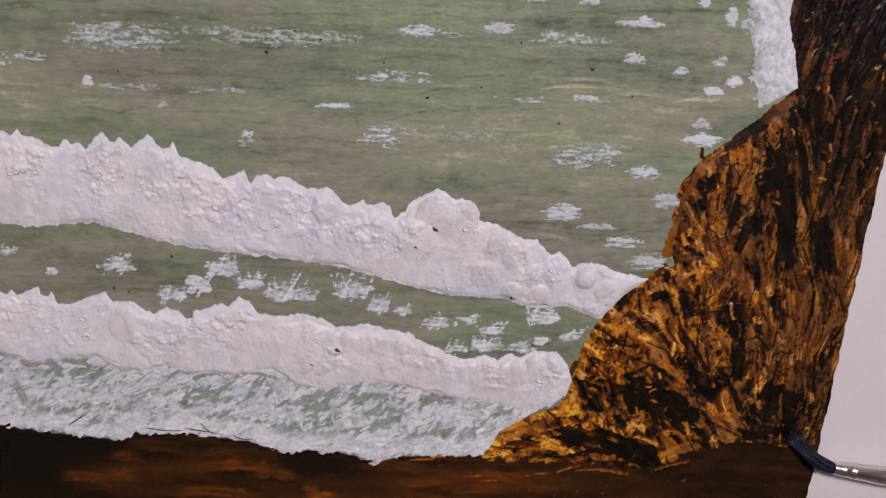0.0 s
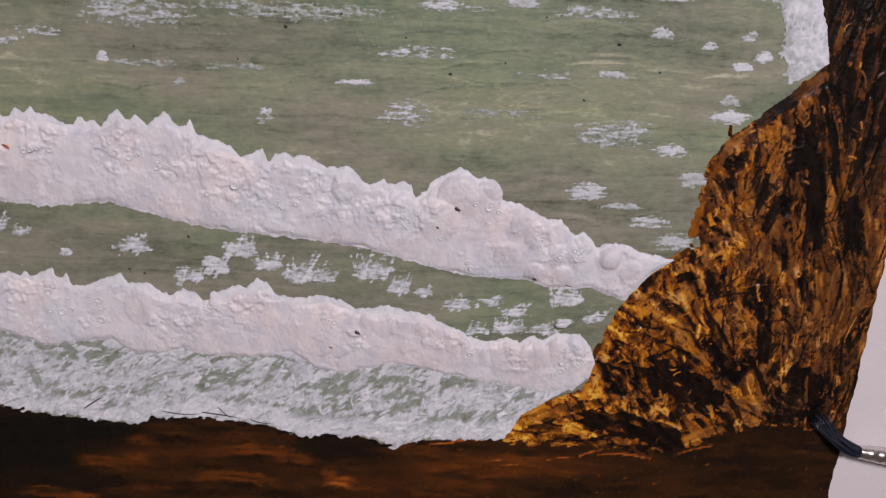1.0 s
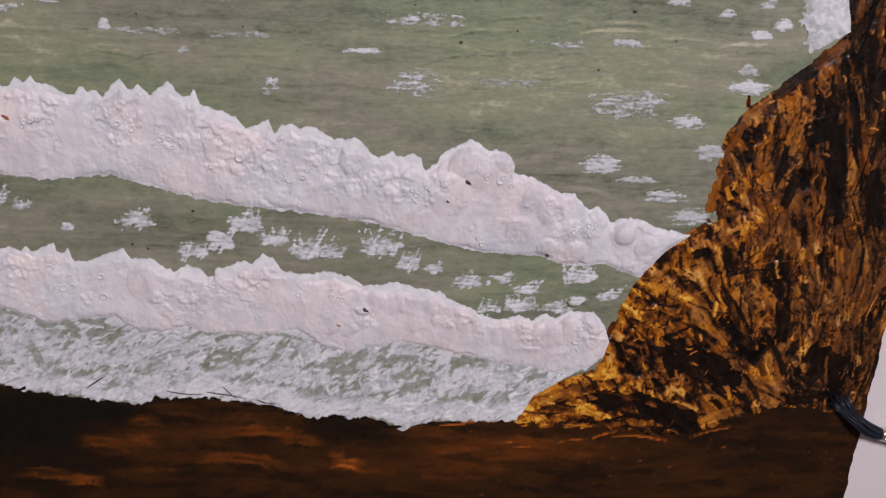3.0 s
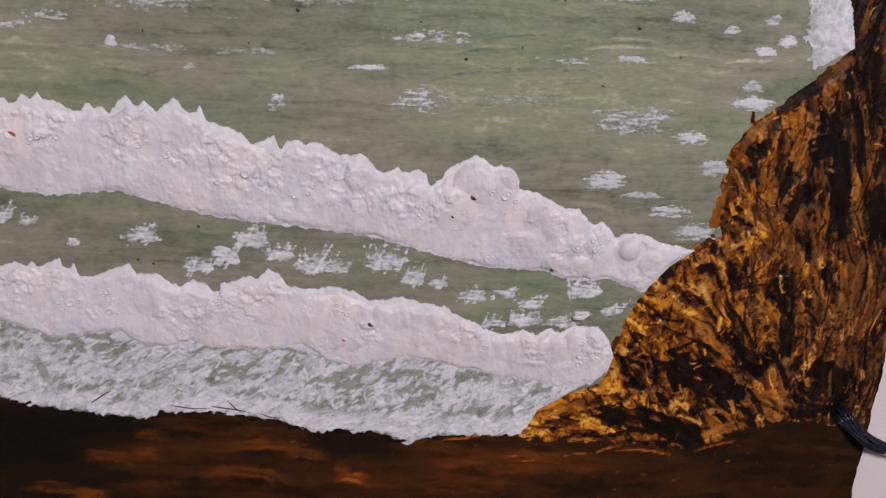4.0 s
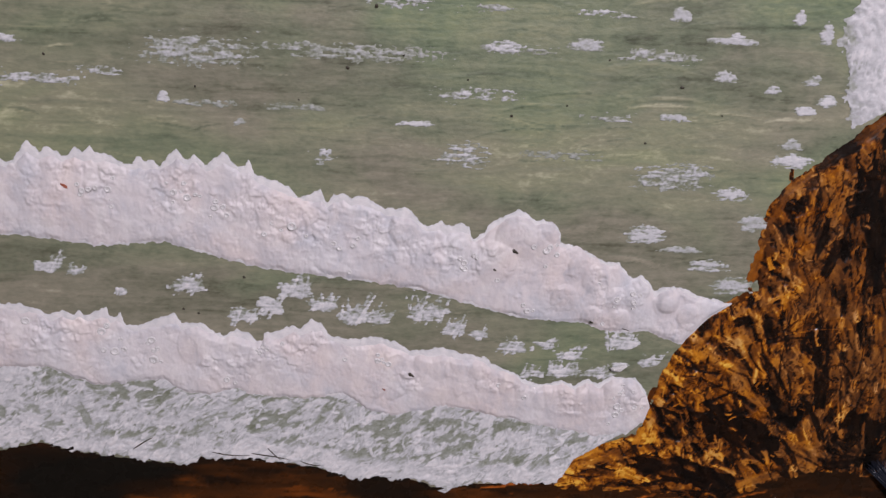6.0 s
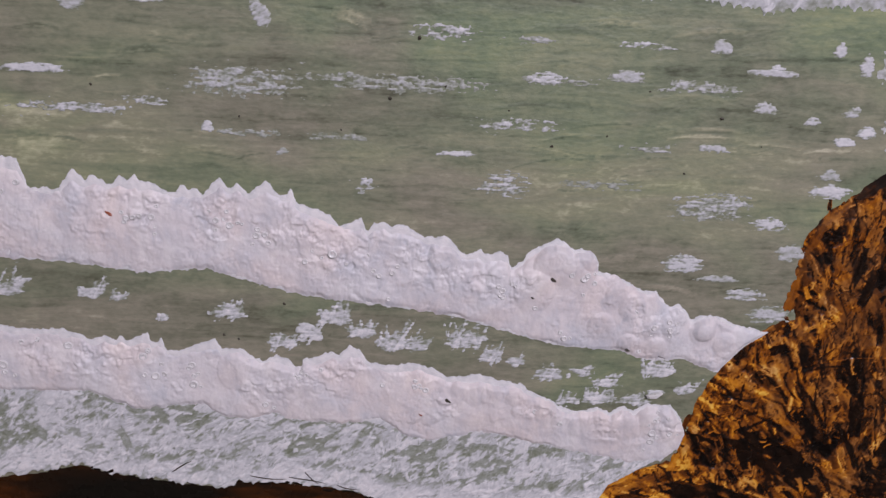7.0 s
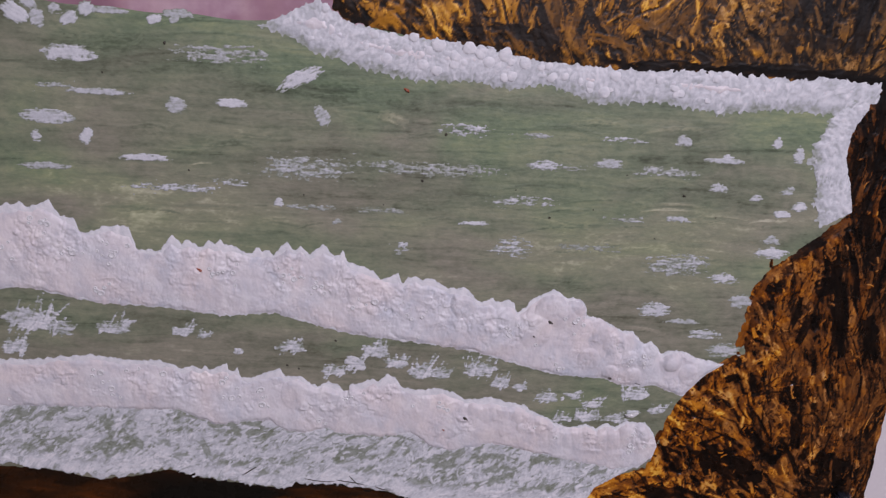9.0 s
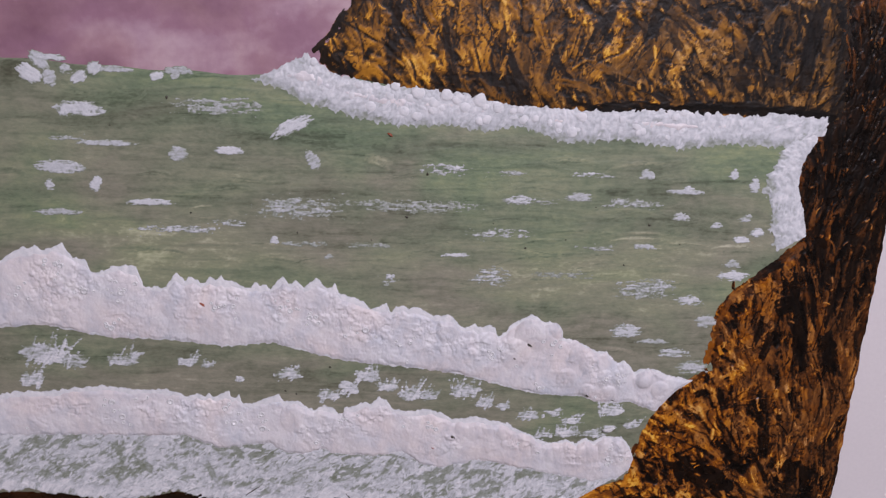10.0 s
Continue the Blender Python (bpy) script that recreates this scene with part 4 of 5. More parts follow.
def crest(name, top, low, box, seed, label):
    up, down = curve(top), curve(low)
    calm = lambda x: ease(x, 12, -22)
    xs = np.arange(LEFT - 10, 70, 0.5)
    mean = np.convolve(up(xs), np.ones(21) / 21, "same")
    broad = lambda x: np.interp(x, xs, mean)
    edge_up = lambda x: up(x) + 0.8 * (fbm(x / 1.1, 0 * x, seed + 5, 3, 0.6) - 0.5) + 0.35 * teeth(x, 1.3, seed + 4) + 0.9 * ease(x, -106, -112) * (teeth(x, 3.2, seed + 8) - 0.4)
    edge_low = lambda x: down(x) - 0.5 * teeth(x, 3.4, seed + 6) - 0.3 * teeth(x, 1.1, seed + 7)
    slope = 0.75
    off_rock = lambda x, y: -0.2 - cliff_area(x, y)
    def tail(x, y, grow, body):
        for cx, cy, r in (PATS[:8] if seed == 101 else SCALLOPS):
            body = np.minimum(body, np.hypot(x - cx, 0.92 * (y - cy)) - r - grow)
        return body
    thin = lambda x, y: np.maximum(slope * tail(x, y, 0.25, np.maximum(np.maximum(y - edge_up(x), edge_low(x) - y), LEFT - x)) + 0.3 * (fbm(x / 0.8, y / 0.8, seed + 9, 2) - 0.5), off_rock(x, y))
    fringe = film(name + "_fringe", box, 0.32, thin, lambda x, y, d, p: 0.1 + 0.12 * ease(d, 0, 0.5) + 0.12 * fbm(x / 0.9, y / 1.6, seed + 11, 3),
                  lambda x, y, d: 0.42 + 0.5 * fbm(x / 1.2, y / 2.5, seed + 12, 3) + 0.25 * ease(d, 0, 0.5), THIN, painting, "thin bluish white tufted edge of the foam")
    soft_up = lambda x: (1 - calm(x)) * (up(x) - 0.35) + calm(x) * (0.5 * up(x) + 0.5 * broad(x) - 1.1) + 1.2 * (fbm(x / 3.0, 0 * x, seed + 13, 3) - 0.5)
    thick = lambda x, y: np.maximum(slope * tail(x, y, 0.0, np.maximum(np.maximum(y - soft_up(x), edge_low(x) + 0.1 - y), LEFT - x)) + 0.7 * (fbm(x / 1.6, y / 1.6, seed + 14, 3) - 0.5), off_rock(x, y) + 0.1)

    def relief(x, y, d):
        wx, wy = x + 0.9 * np.sin(y * 0.8) + 1.6 * (fbm(x / 4, y / 4, seed + 23, 2) - 0.5), y + 0.8 * np.sin(x * 0.6)
        pats = lumps(wx, wy, 4.6, seed + 15, 1.25)
        pull = fbm((x + 0.3 * y) / 1.6, y / 4.5, seed + 17, 4, 0.6)
        rough = ease(fbm(x / 9, y / 8, seed + 21, 2), 0.42, 0.6)
        crease = np.exp(-((fbm(x / 2.6, y / 3.4, seed + 20, 4, 0.6) - 0.5) / 0.02) ** 2)
        bead = np.clip(fbm(x / 0.9, y / 0.9, seed + 22, 3, 0.5) - 0.5, 0, 1)
        crag = ease(fbm(x / 6, y / 5, seed + 27, 2) + blobs(x, y, CRAGS), 0.42, 0.7)
        crag = crag * (0.25 + 0.75 * ease((y - down(x)) / (up(x) - down(x) + 0.1), 0.15, 0.55))
        chips = lumps(wx * 0.8 + 0.6 * y, wy, 1.7, seed + 28, 1.4) * ease(grain(x / 1.6, y / 1.6, seed + 29), 0.35, 0.6)
        swell = np.zeros(x.shape)
        for cx, cy, r in PATS + SCALLOPS:
            q = ((x - cx) ** 2 + (y - cy) ** 2 * 0.85) / (r * r)
            swell = np.maximum(swell, np.where(q < 1, 0.3 * r * np.clip(1 - q, 0, 1) ** 0.4 * np.clip(0.55 + 0.45 * (y - cy) / r, 0, 1), 0))
        if seed == 131:
            ribs = np.zeros(x.shape)
            for cx in RIBS:
                bent = x - cx + 0.12 * (y - up(x))
                ribs = np.maximum(ribs, np.sqrt(np.clip(1 - (bent / 2.1) ** 2, 0, 1)))
            swell = 0.6 * swell + 0.7 * (ribs - 0.45) * ease(up(x) - y, 8.5, 1.5) * ease(x, -24, -12)
        for cx, cy, r, tall in BALLS:
            q = ((x - cx) ** 2 + (y - cy) ** 2) / (r * r)
            swell = np.maximum(swell, np.where(q < 1, tall * np.sqrt(np.clip(1 - q, 0, 1)) * (0.85 + 0.15 * (y - cy) / r), 0))
        return ease(d, 0, 0.9) * (0.38 * pats * ease(grain(x / 8, y / 8, seed + 18), 0.25, 0.8) + swell + 0.07 * (pull - 0.45) + (0.12 + 0.88 * crag) * (0.34 * chips + 0.75 * bead - 0.16 * crease) + 0.3 * rough * (0.5 * bead - 0.3 * crease))
    top_of = lambda x, y, d: 0.2 + 0.12 * ease(d, 0, 0.5) + 0.22 * ease(d, 0, 4.0) + relief(x, y, d)

    def canvas(X, Y):
        rnd = random.Random(seed)
        inside = thick(X, Y)
        D = np.maximum(-inside, 0)
        P = 0.5 + 0.7 * (fbm(X / 2.5, Y / 3.5, seed + 19, 4) - 0.5) + 0.4 * (fbm(X / 14, Y / 9, seed + 24, 2) - 0.5) + 0.12 * ease(D, 0, 2)
        H, S = np.zeros(X.shape), np.full(X.shape, 9.0)
        for k in range(650):
            x = rnd.uniform(-160, box[1])
            y = rnd.uniform(float(down(x)), float(up(x)) - 0.5)
            dab(X, Y, (S, P, H), x, y, rnd.uniform(2.0, 8.0), rnd.uniform(1.0, 3.6), 1.75 + rnd.gauss(0, 0.45), rnd.uniform(0.3, 0.9), 0.12, seed * 7 + k, rnd.uniform(-0.9, 0.9), 0.4, 0.4)
        return inside, P, top_of(X, Y, D) + 0.55 * ease(D, 0, 1.0) * np.clip(H, -0.05, 0.3)
    film(name, box, 0.22, canvas, None, None, FOAM, fringe, label)
    return thick, top_of


crest_a = crest("upper_crest", CREST_1_TOP, CREST_1_LOW, (LEFT, 52, -22, 41), 101, "thick pinkish white foam piled in rounded pats")
crest_b = crest("lower_crest", CREST_2_TOP, CREST_2_LOW, (LEFT, 33, -42, 1), 131, "thick white foam ridge with scalloped rim")

# broken wash between the lower ridge and the shore
low_2 = curve(CREST_2_LOW)
area_right = lambda x, y: x - np.interp(y, [-56, -45, -38, -30], [8, 14, 26, 29])


def in_wash(x, y):
    return np.maximum(np.maximum(y - low_2(x) - 0.8, shore_line(x) - 3.2 * (fbm(x / 3.0, 0 * x, 151, 4, 0.7) - 0.45) - 1.0 * teeth(x, 2.2, 152, 0.9) + 0.4 - y), np.maximum(area_right(x, y), LEFT - x))


WASH_GAPS = [(-92.2, -22.6, 7.7, 1.6, -28, 0.05), (-83.3, -24.1, 12.4, 1.2, 1, 0.05), (-76.8, -22.9, 5, 1.4, 31, 0.08), (-98.9, -21.5, 4.9, 1.2, -79, 0.08), (-110.6, -28.4, 6.5, 2.3, -35, 0.1), (-103.1, -29.3, 5, 2.1, 0, 0.08), (-92, -31, 5.7, 1.9, -68, 0.1), (-59.5, -25.6, 12.8, 1.1, -14, 0), (-84.3, -26.6, 4.3, 1.4, -18, 0.05), (-29.8, -29.8, 9.7, 1.5, -13, 0.1), (-43.9, -28.1, 15.1, 1, -5, 0.05), (-68, -26.2, 5.3, 1, 7, 0.1), (-65.2, -32.4, 7.3, 1.7, 18, 0.15), (-12.2, -35.2, 7.5, 1.8, -14, 0.1)]


def wash_canvas(X, Y):
    """Many thin dry touches, white over green, slanting up to the right; whitest along the rim."""
    rnd = random.Random(153)
    inside = in_wash(X, Y)
    S, H = np.full(X.shape, 9.0), np.zeros(X.shape)
    rim = ease(Y, shore_line(X) + 6.5, shore_line(X) + 1.5)
    P = 0.5 + 1.1 * (fbm(X / 3, Y / 2.0, 154, 3) - 0.5) + 0.25 * rim + 0.15 * (fbm(X / 0.8, Y / 0.6, 155, 2) - 0.5)
    low, shore = low_2, shore_line
    for k in range(5200):
        x, t = rnd.uniform(-165, 30), rnd.random()
        y = float(shore(x)) + t * (float(low(x)) - float(shore(x)))
        thin_part = 0.35 + 0.65 * float(grain(np.array(x / 8), np.array(y / 5), 156))
        if t > 0.35 and rnd.random() > thin_part:
            continue
        lean = 0.55 + 0.9 * (float(grain(np.array(x / 9), np.array(y / 7), 157)) - 0.5) + rnd.gauss(0, 0.35)
        if x > -40 and t > 0.3 and rnd.random() < 0.4:
            lean = 1.5 + rnd.gauss(0, 0.15)
        v = rnd.choice((0.08, 0.35, 0.5, 0.6, 0.7, 0.8, 0.95)) + (0.12 if t < 0.3 else 0)
        dab(X, Y, (S, P, H), x, y, rnd.uniform(1.2, 4.6), rnd.choice((0.4, 0.7, 1.2, 2.0)) * rnd.uniform(0.7, 1.2), lean, v, rnd.uniform(0.05, 0.18), 4000 + k, rnd.uniform(-0.35, 0.35), 0.8, 0.3, 0.6, 0.4)
    slant, across = X * 0.83 + Y * 0.56, Y * 0.83 - X * 0.56
    hole = ease(0.6 * fbm(slant / 2.8, across / 1.0, 158, 4, 0.65) + 0.4 * fbm(X / 7, Y / 3, 159, 2), 0.51, 0.6) * (1 - rim)
    P, H = P * (1 - 0.74 * hole), H * (1 - 0.5 * hole)
    for mx, my, ln, wd, deg, tv in WASH_GAPS:
        dab(X, Y, (S, P, H), mx, my, ln, wd, math.radians(deg), tv, 0.02, int(700 + mx), 0.3, 0.9, 0.1, 0.4, 0.2)
    for k in range(420):
        x, t = rnd.uniform(-160, 28), rnd.random()
        y = float(shore(x)) + t * (float(low(x)) - float(shore(x)))
        dab(X, Y, (S, P, H), x, y, rnd.uniform(0.8, 2.6), rnd.uniform(0.35, 0.8), rnd.gauss(0.5, 0.5), rnd.uniform(0.7, 0.95), 0.22, 11000 + k, rnd.uniform(-0.6, 0.6), 0.85, 0.0, 0.6, 0.25)
    D = np.maximum(-inside, 0)
    return inside, P * (0.6 + 0.4 * ease(D, 0, 0.5)), 0.1 + 0.08 * ease(D, 0, 0.5) + np.clip(H, 0, 0.45)


film("broken_wash", (-170, 30, -57, -14), 0.24, wash_canvas, None, None, THIN, painting, "white wash brushed thinly over the green sea")

# foam along the headland and up the cliff's foot
SURF_TOP = [(-76, 78), (-73.8, 79), (-68, 81.8), (-60.1, 85.3), (-53.8, 80.3), (-40.9, 77.3), (-32.2, 76.6), (-23.4, 75.8), (-16, 74.3), (-8.5, 72), (14, 70.3), (29.2, 70.9), (44.7, 69.3), (58.7, 68.4), (64.8, 69.9), (72.8, 68.3), (80.6, 68.2), (82, 66)]
SURF_LOW = [(-76, 78.5), (-73.9, 78.3), (-66.9, 76.1), (-61.3, 72.4), (-52.7, 70.2), (-45.4, 67.9), (-38.1, 66.4), (-23.3, 66.2), (-14.4, 64.6), (-5.4, 66), (6.8, 61.4), (22.1, 62), (37.7, 59.5), (53.2, 60.4), (65, 59.6), (82, 62)]
s_up, s_low = curve(SURF_TOP), curve(SURF_LOW)
in_core = lambda x, y: np.maximum(y - s_up(x) + 1.2, s_low(x) + 3.0 - y)
COLUMN = [(66.7, 61), (64, 53.7), (62.3, 47.5), (65.1, 42.6), (64.8, 37.8), (67.9, 30), (76.2, 34.5), (75, 40.9), (72.4, 48.9), (73, 55.2), (77.5, 63), (78, 66)]
col = area(COLUMN)
soft_surf = lambda x, y: np.maximum(y - s_up(x) - 0.9 * teeth(x, 2.6, 161) - 0.5 * teeth(x, 1.1, 163) + 0.5, s_low(x) - 1.3 * teeth(x, 2.0, 162) - 0.6 * teeth(x, 0.9, 164) + 0.9 - y)


def fluffy(inside_fn, white_fn, box, seed, number, size, lies_at, raised=0.36):
    """Soft spray: short touches over a thin ground that turns white by degrees."""
    def canvas(X, Y):
        rnd = random.Random(seed)
        inside = inside_fn(X, Y) + 0.5 * (fbm(X / 0.9, Y / 0.9, seed + 1, 3) - 0.5)
        white = white_fn(X, Y)
        S, H = np.full(X.shape, 9.0), np.zeros(X.shape)
        P = 0.32 + 0.26 * white + 0.6 * (fbm(X / 2.0, Y / 1.5, seed + 2, 3) - 0.5) + 0.25 * (fbm(X / 0.6, Y / 0.6, seed + 3, 2) - 0.5)
        places = [(rnd.uniform(box[0], box[1]), rnd.uniform(box[2], box[3])) for k in range(number)]
        px, py = np.array(places).T
        deep, bright = inside_fn(px, py), white_fn(px, py)
        for k, (x, y) in enumerate(places):
            if deep[k] > -0.4 or rnd.random() > 0.3 + 0.6 * bright[k]:
                continue
            dab(X, Y, (S, P, H), x, y, rnd.uniform(0.8, 1.9) * size, rnd.uniform(0.3, 0.8) * size, lies_at(x, y) + rnd.gauss(0, 0.5), rnd.uniform(0.35, 1.0), 0.12, seed * 17 + k, rnd.uniform(-0.6, 0.6), 0.65, 0.3, 0.6, 0.3)
        D = np.maximum(-inside, 0)
        return inside, P, 0.15 + (raised - 0.15) * ease(D, 0.2, 2.4) + np.clip(H, 0, 0.4)
    return canvas


left_of_spray = lambda x, y: x - np.interp(y, [28, 38, 43, 48, 54, 61, 66], [67, 64.2, 64.4, 61.8, 63.4, 66, 67])
film("headland_surf", (-80, 83, 55, 90), 0.24, fluffy(lambda x, y: np.maximum(soft_surf(x, y), x - 78.8), lambda x, y: ease(y - s_low(x), 0.4, 4.2), (-78, 82, 57, 88), 161, 3600, 1.5, lambda x, y: 1.25 + 0.5 * math.sin(x / 6)), None, None, THIN, painting, "white surf dabbed below the headland")
film("cliff_surf", (57, 83, 25, 70), 0.24, fluffy(lambda x, y: col(x, y) + 0.3 - 4.0 * (fbm(x / 1.3, y / 1.3, 175, 3, 0.6) - 0.5) * ease(left_of_spray(x, y), 6, 1), lambda x, y: ease(left_of_spray(x, y), 0.5, 7.5), (60, 80, 28, 68), 171, 1600, 1.4, lambda x, y: 2.2 + 0.6 * math.sin(y / 4)), None, None, THIN, painting, "white spray climbing the foot of the cliff")
film("surf_ridge", (-78, 82, 57, 88), 0.24, fluffy(lambda x, y: np.maximum(in_core(x, y), x - 76) + 1.2 + 2.4 * (fbm(x / 4, y / 2, 166, 3) - 0.5), lambda x, y: 0 * x + 1.0, (-76, 81, 58, 87), 165, 1200, 1.6, lambda x, y: -0.1 + 0.7 * math.sin(x / 4), 0.52), None, None, FOAM, painting, "thicker white ridge along the surf")
# round white pearls where the surf meets the headland
PEARLS = [(-32.2, 75.2, 1.7), (-24.8, 74.7, 1.6), (-28.1, 72.6, 1.5), (-16, 73.2, 1.8), (-20.1, 71.4, 1.3), (-38, 77.0, 1.3), (-11.5, 71.3, 1.4), (-22, 73.2, 1.1)]
rnd = random.Random(58)
for k in range(34):
    cx, t = rnd.uniform(-66, 40), rnd.uniform(0.25, 0.95)
    PEARLS.append((cx, float(s_low(cx)) * (1 - t) + float(s_up(cx)) * t, rnd.uniform(0.7, 1.4)))
for cx, cy, r in PEARLS:
    film("foam_pearl", (cx - r - 0.5, cx + r + 0.5, cy - r - 0.5, cy + r + 0.5), 0.2, lambda x, y: np.hypot(x - cx, 1.1 * (y - cy)) - r + 0.9 * (grain(x / 1.3, y / 1.3, 9) - 0.5),
         lambda x, y, d, p: 0.46 + 0.24 * r * np.sqrt(np.clip(r * r - (x - cx) ** 2 - (y - cy) ** 2, 0, None)) / r, lambda x, y, d: 0.82 + 0.4 * (fbm(x, y, 4, 2) - 0.5), THIN, painting)

# ---- single flecks of foam on the water (x, y, width, height) ----
OPEN = [(-64.5, 45.1, 20.5, 5.4), (-82.6, 41.5, 10.7, 1.6), (26.2, 44.9, 16.5, 2.5), (-10.3, 37.1, 17.3, 2.3), (-12.1, 25.0, 10.0, 5.0), (31.2, 20.4, 15.4, 5.5), (-40.5, 24.9, 3.4, 2.3), (16.7, 32.4, 8.3, 1.2)]
FAINT = [(-33.3, 45.1, 35.6, 3.5), (8.0, 24.9, 17.9, 2.4), (-64, 35.4, 14, 1.6), (-45, 34.5, 14, 1.4), (-2, 46, 16, 2.2)]
LENS = [(-4.5, 46.1, 8.6, 2.7), (11.0, 46.7, 7.2, 3.1), (-70.8, 36.3, 2.7, 2.2), (-56.4, 31.5, 2.4, 1.6), (-21.9, 31.2, 7.5, 1.4), (29.9, 32.4, 7.2, 1.8), (25.9, 7.7, 10.6, 4.5), (40.6, 0.7, 10.2, 3.3), (46.8, -4.3, 12.3, 5.1), (43.9, 16.3, 9.4, 3.0), (49.4, 9.9, 7.6, 3.9), (55.7, 23.3, 8.8, 3.1), (55.4, 26.8, 5.0, 2.2), (57.2, 33.9, 4.9, 2.2), (39.6, 40.5, 5.4, 2.8), (50.0, 38.1, 3.6, 2.8), (41.4, 47.9, 4.8, 2.5), (58.4, 39.9, 4.9, 2.4), (61.9, 35.6, 4.9, 2.9), (34.7, 4.3, 8.8, 1.6)]
SPRAY = [(-68.7, -1.3, 7.4, 4.5), (-58.0, -8.0, 6.8, 4.7), (-52.1, -5.5, 6.3, 6.7), (-46.7, -2.4, 8.0, 5.4), (-41.2, -6.1, 6.3, 4.3), (-34.9, -8.1, 7.2, 6.2), (-29.7, -8.8, 5.8, 5.0), (-19.1, -7.8, 9.7, 6.0), (-13.8, -11.9, 5.4, 4.5), (-8.4, -13.4, 3.8, 3.3), (-1.2, -16.4, 6.7, 4.1), (5.5, -16.2, 5.5, 2.8), (11.7, -18.7, 6.8, 3.6), (23.3, -15.5, 7.7, 5.2), (29.5, -20.5, 5.3, 3.7), (10.6, -22.6, 8.0, 3.7), (3.8, -23.1, 5.5, 2.9), (18.1, -23.2, 7.5, 2.9), (-82.2, -2.9, 2.4, 1.9)]
TROUGH = [(-133.8, 7.3, 15.1, 9.1), (-125.9, 3.8, 5.6, 4.6), (-113.3, 4.7, 9.1, 5.5), (-95.8, 3.4, 5.9, 4.3), (-90.9, 1.8, 3.6, 2.5), (-138.1, -0.3, 6.2, 6.2)]
FAR = [(-118.0, 71.9, 13.2, 4.3), (-111.8, 63.1, 15.5, 1.9), (-124.4, 57.1, 14.1, 3.7), (-127.3, 52.4, 2.8, 3.0), (-125.7, 45.2, 12.8, 2.0), (-102.5, 47.4, 13.7, 2.0), (-94.3, 60.1, 5.7, 4.1), (-81.3, 60.7, 8.7, 2.4), (29.6, 52.7, 4.7, 3.1), (53.9, 52.3, 3.2, 3.1), (59.7, 49.1, 3.2, 4.8), (40.8, 47.8, 12.6, 1.6)]
FARDRY = [(-96.5, 40.1, 19.7, 2.0), (-83.5, 72.2, 21.3, 4.0), (-25.6, 55.0, 12.0, 3.3), (-8.2, 53.8, 11.4, 1.5), (14.8, 52.9, 10.8, 1.5), (-121.5, 64.4, 8.4, 1.2)]
TILT = [(-65.1, 66.7, 12.7, 3.8), (-59.7, 57.7, 3.5, 6.0), (-115.7, 52.5, 3.1, 4.5)]
HORIZON = [(-120.3, 81.9, 3.6, 2.8), (-123.5, 84.6, 9.0, 1.8), (-108.7, 81.7, 11.0, 1.8), (-98.0, 80.1, 4.0, 2.2), (-92.7, 81.2, 8.4, 2.4)]
PETALS = [(-129.2, 80.8, 6.2, 4.2, -0.5), (-124.4, 79.8, 3.4, 4.4, 0.3), (-117.4, 79.8, 4.2, 3.0, 0.5), (-113.4, 82.0, 3.8, 3.2, 0.7), (-126.4, 84.0, 6.0, 3.2, -0.9), (-98.4, 79.6, 2.6, 1.8, 0.3), (-93.6, 79.8, 2.6, 1.7, 0.2)]


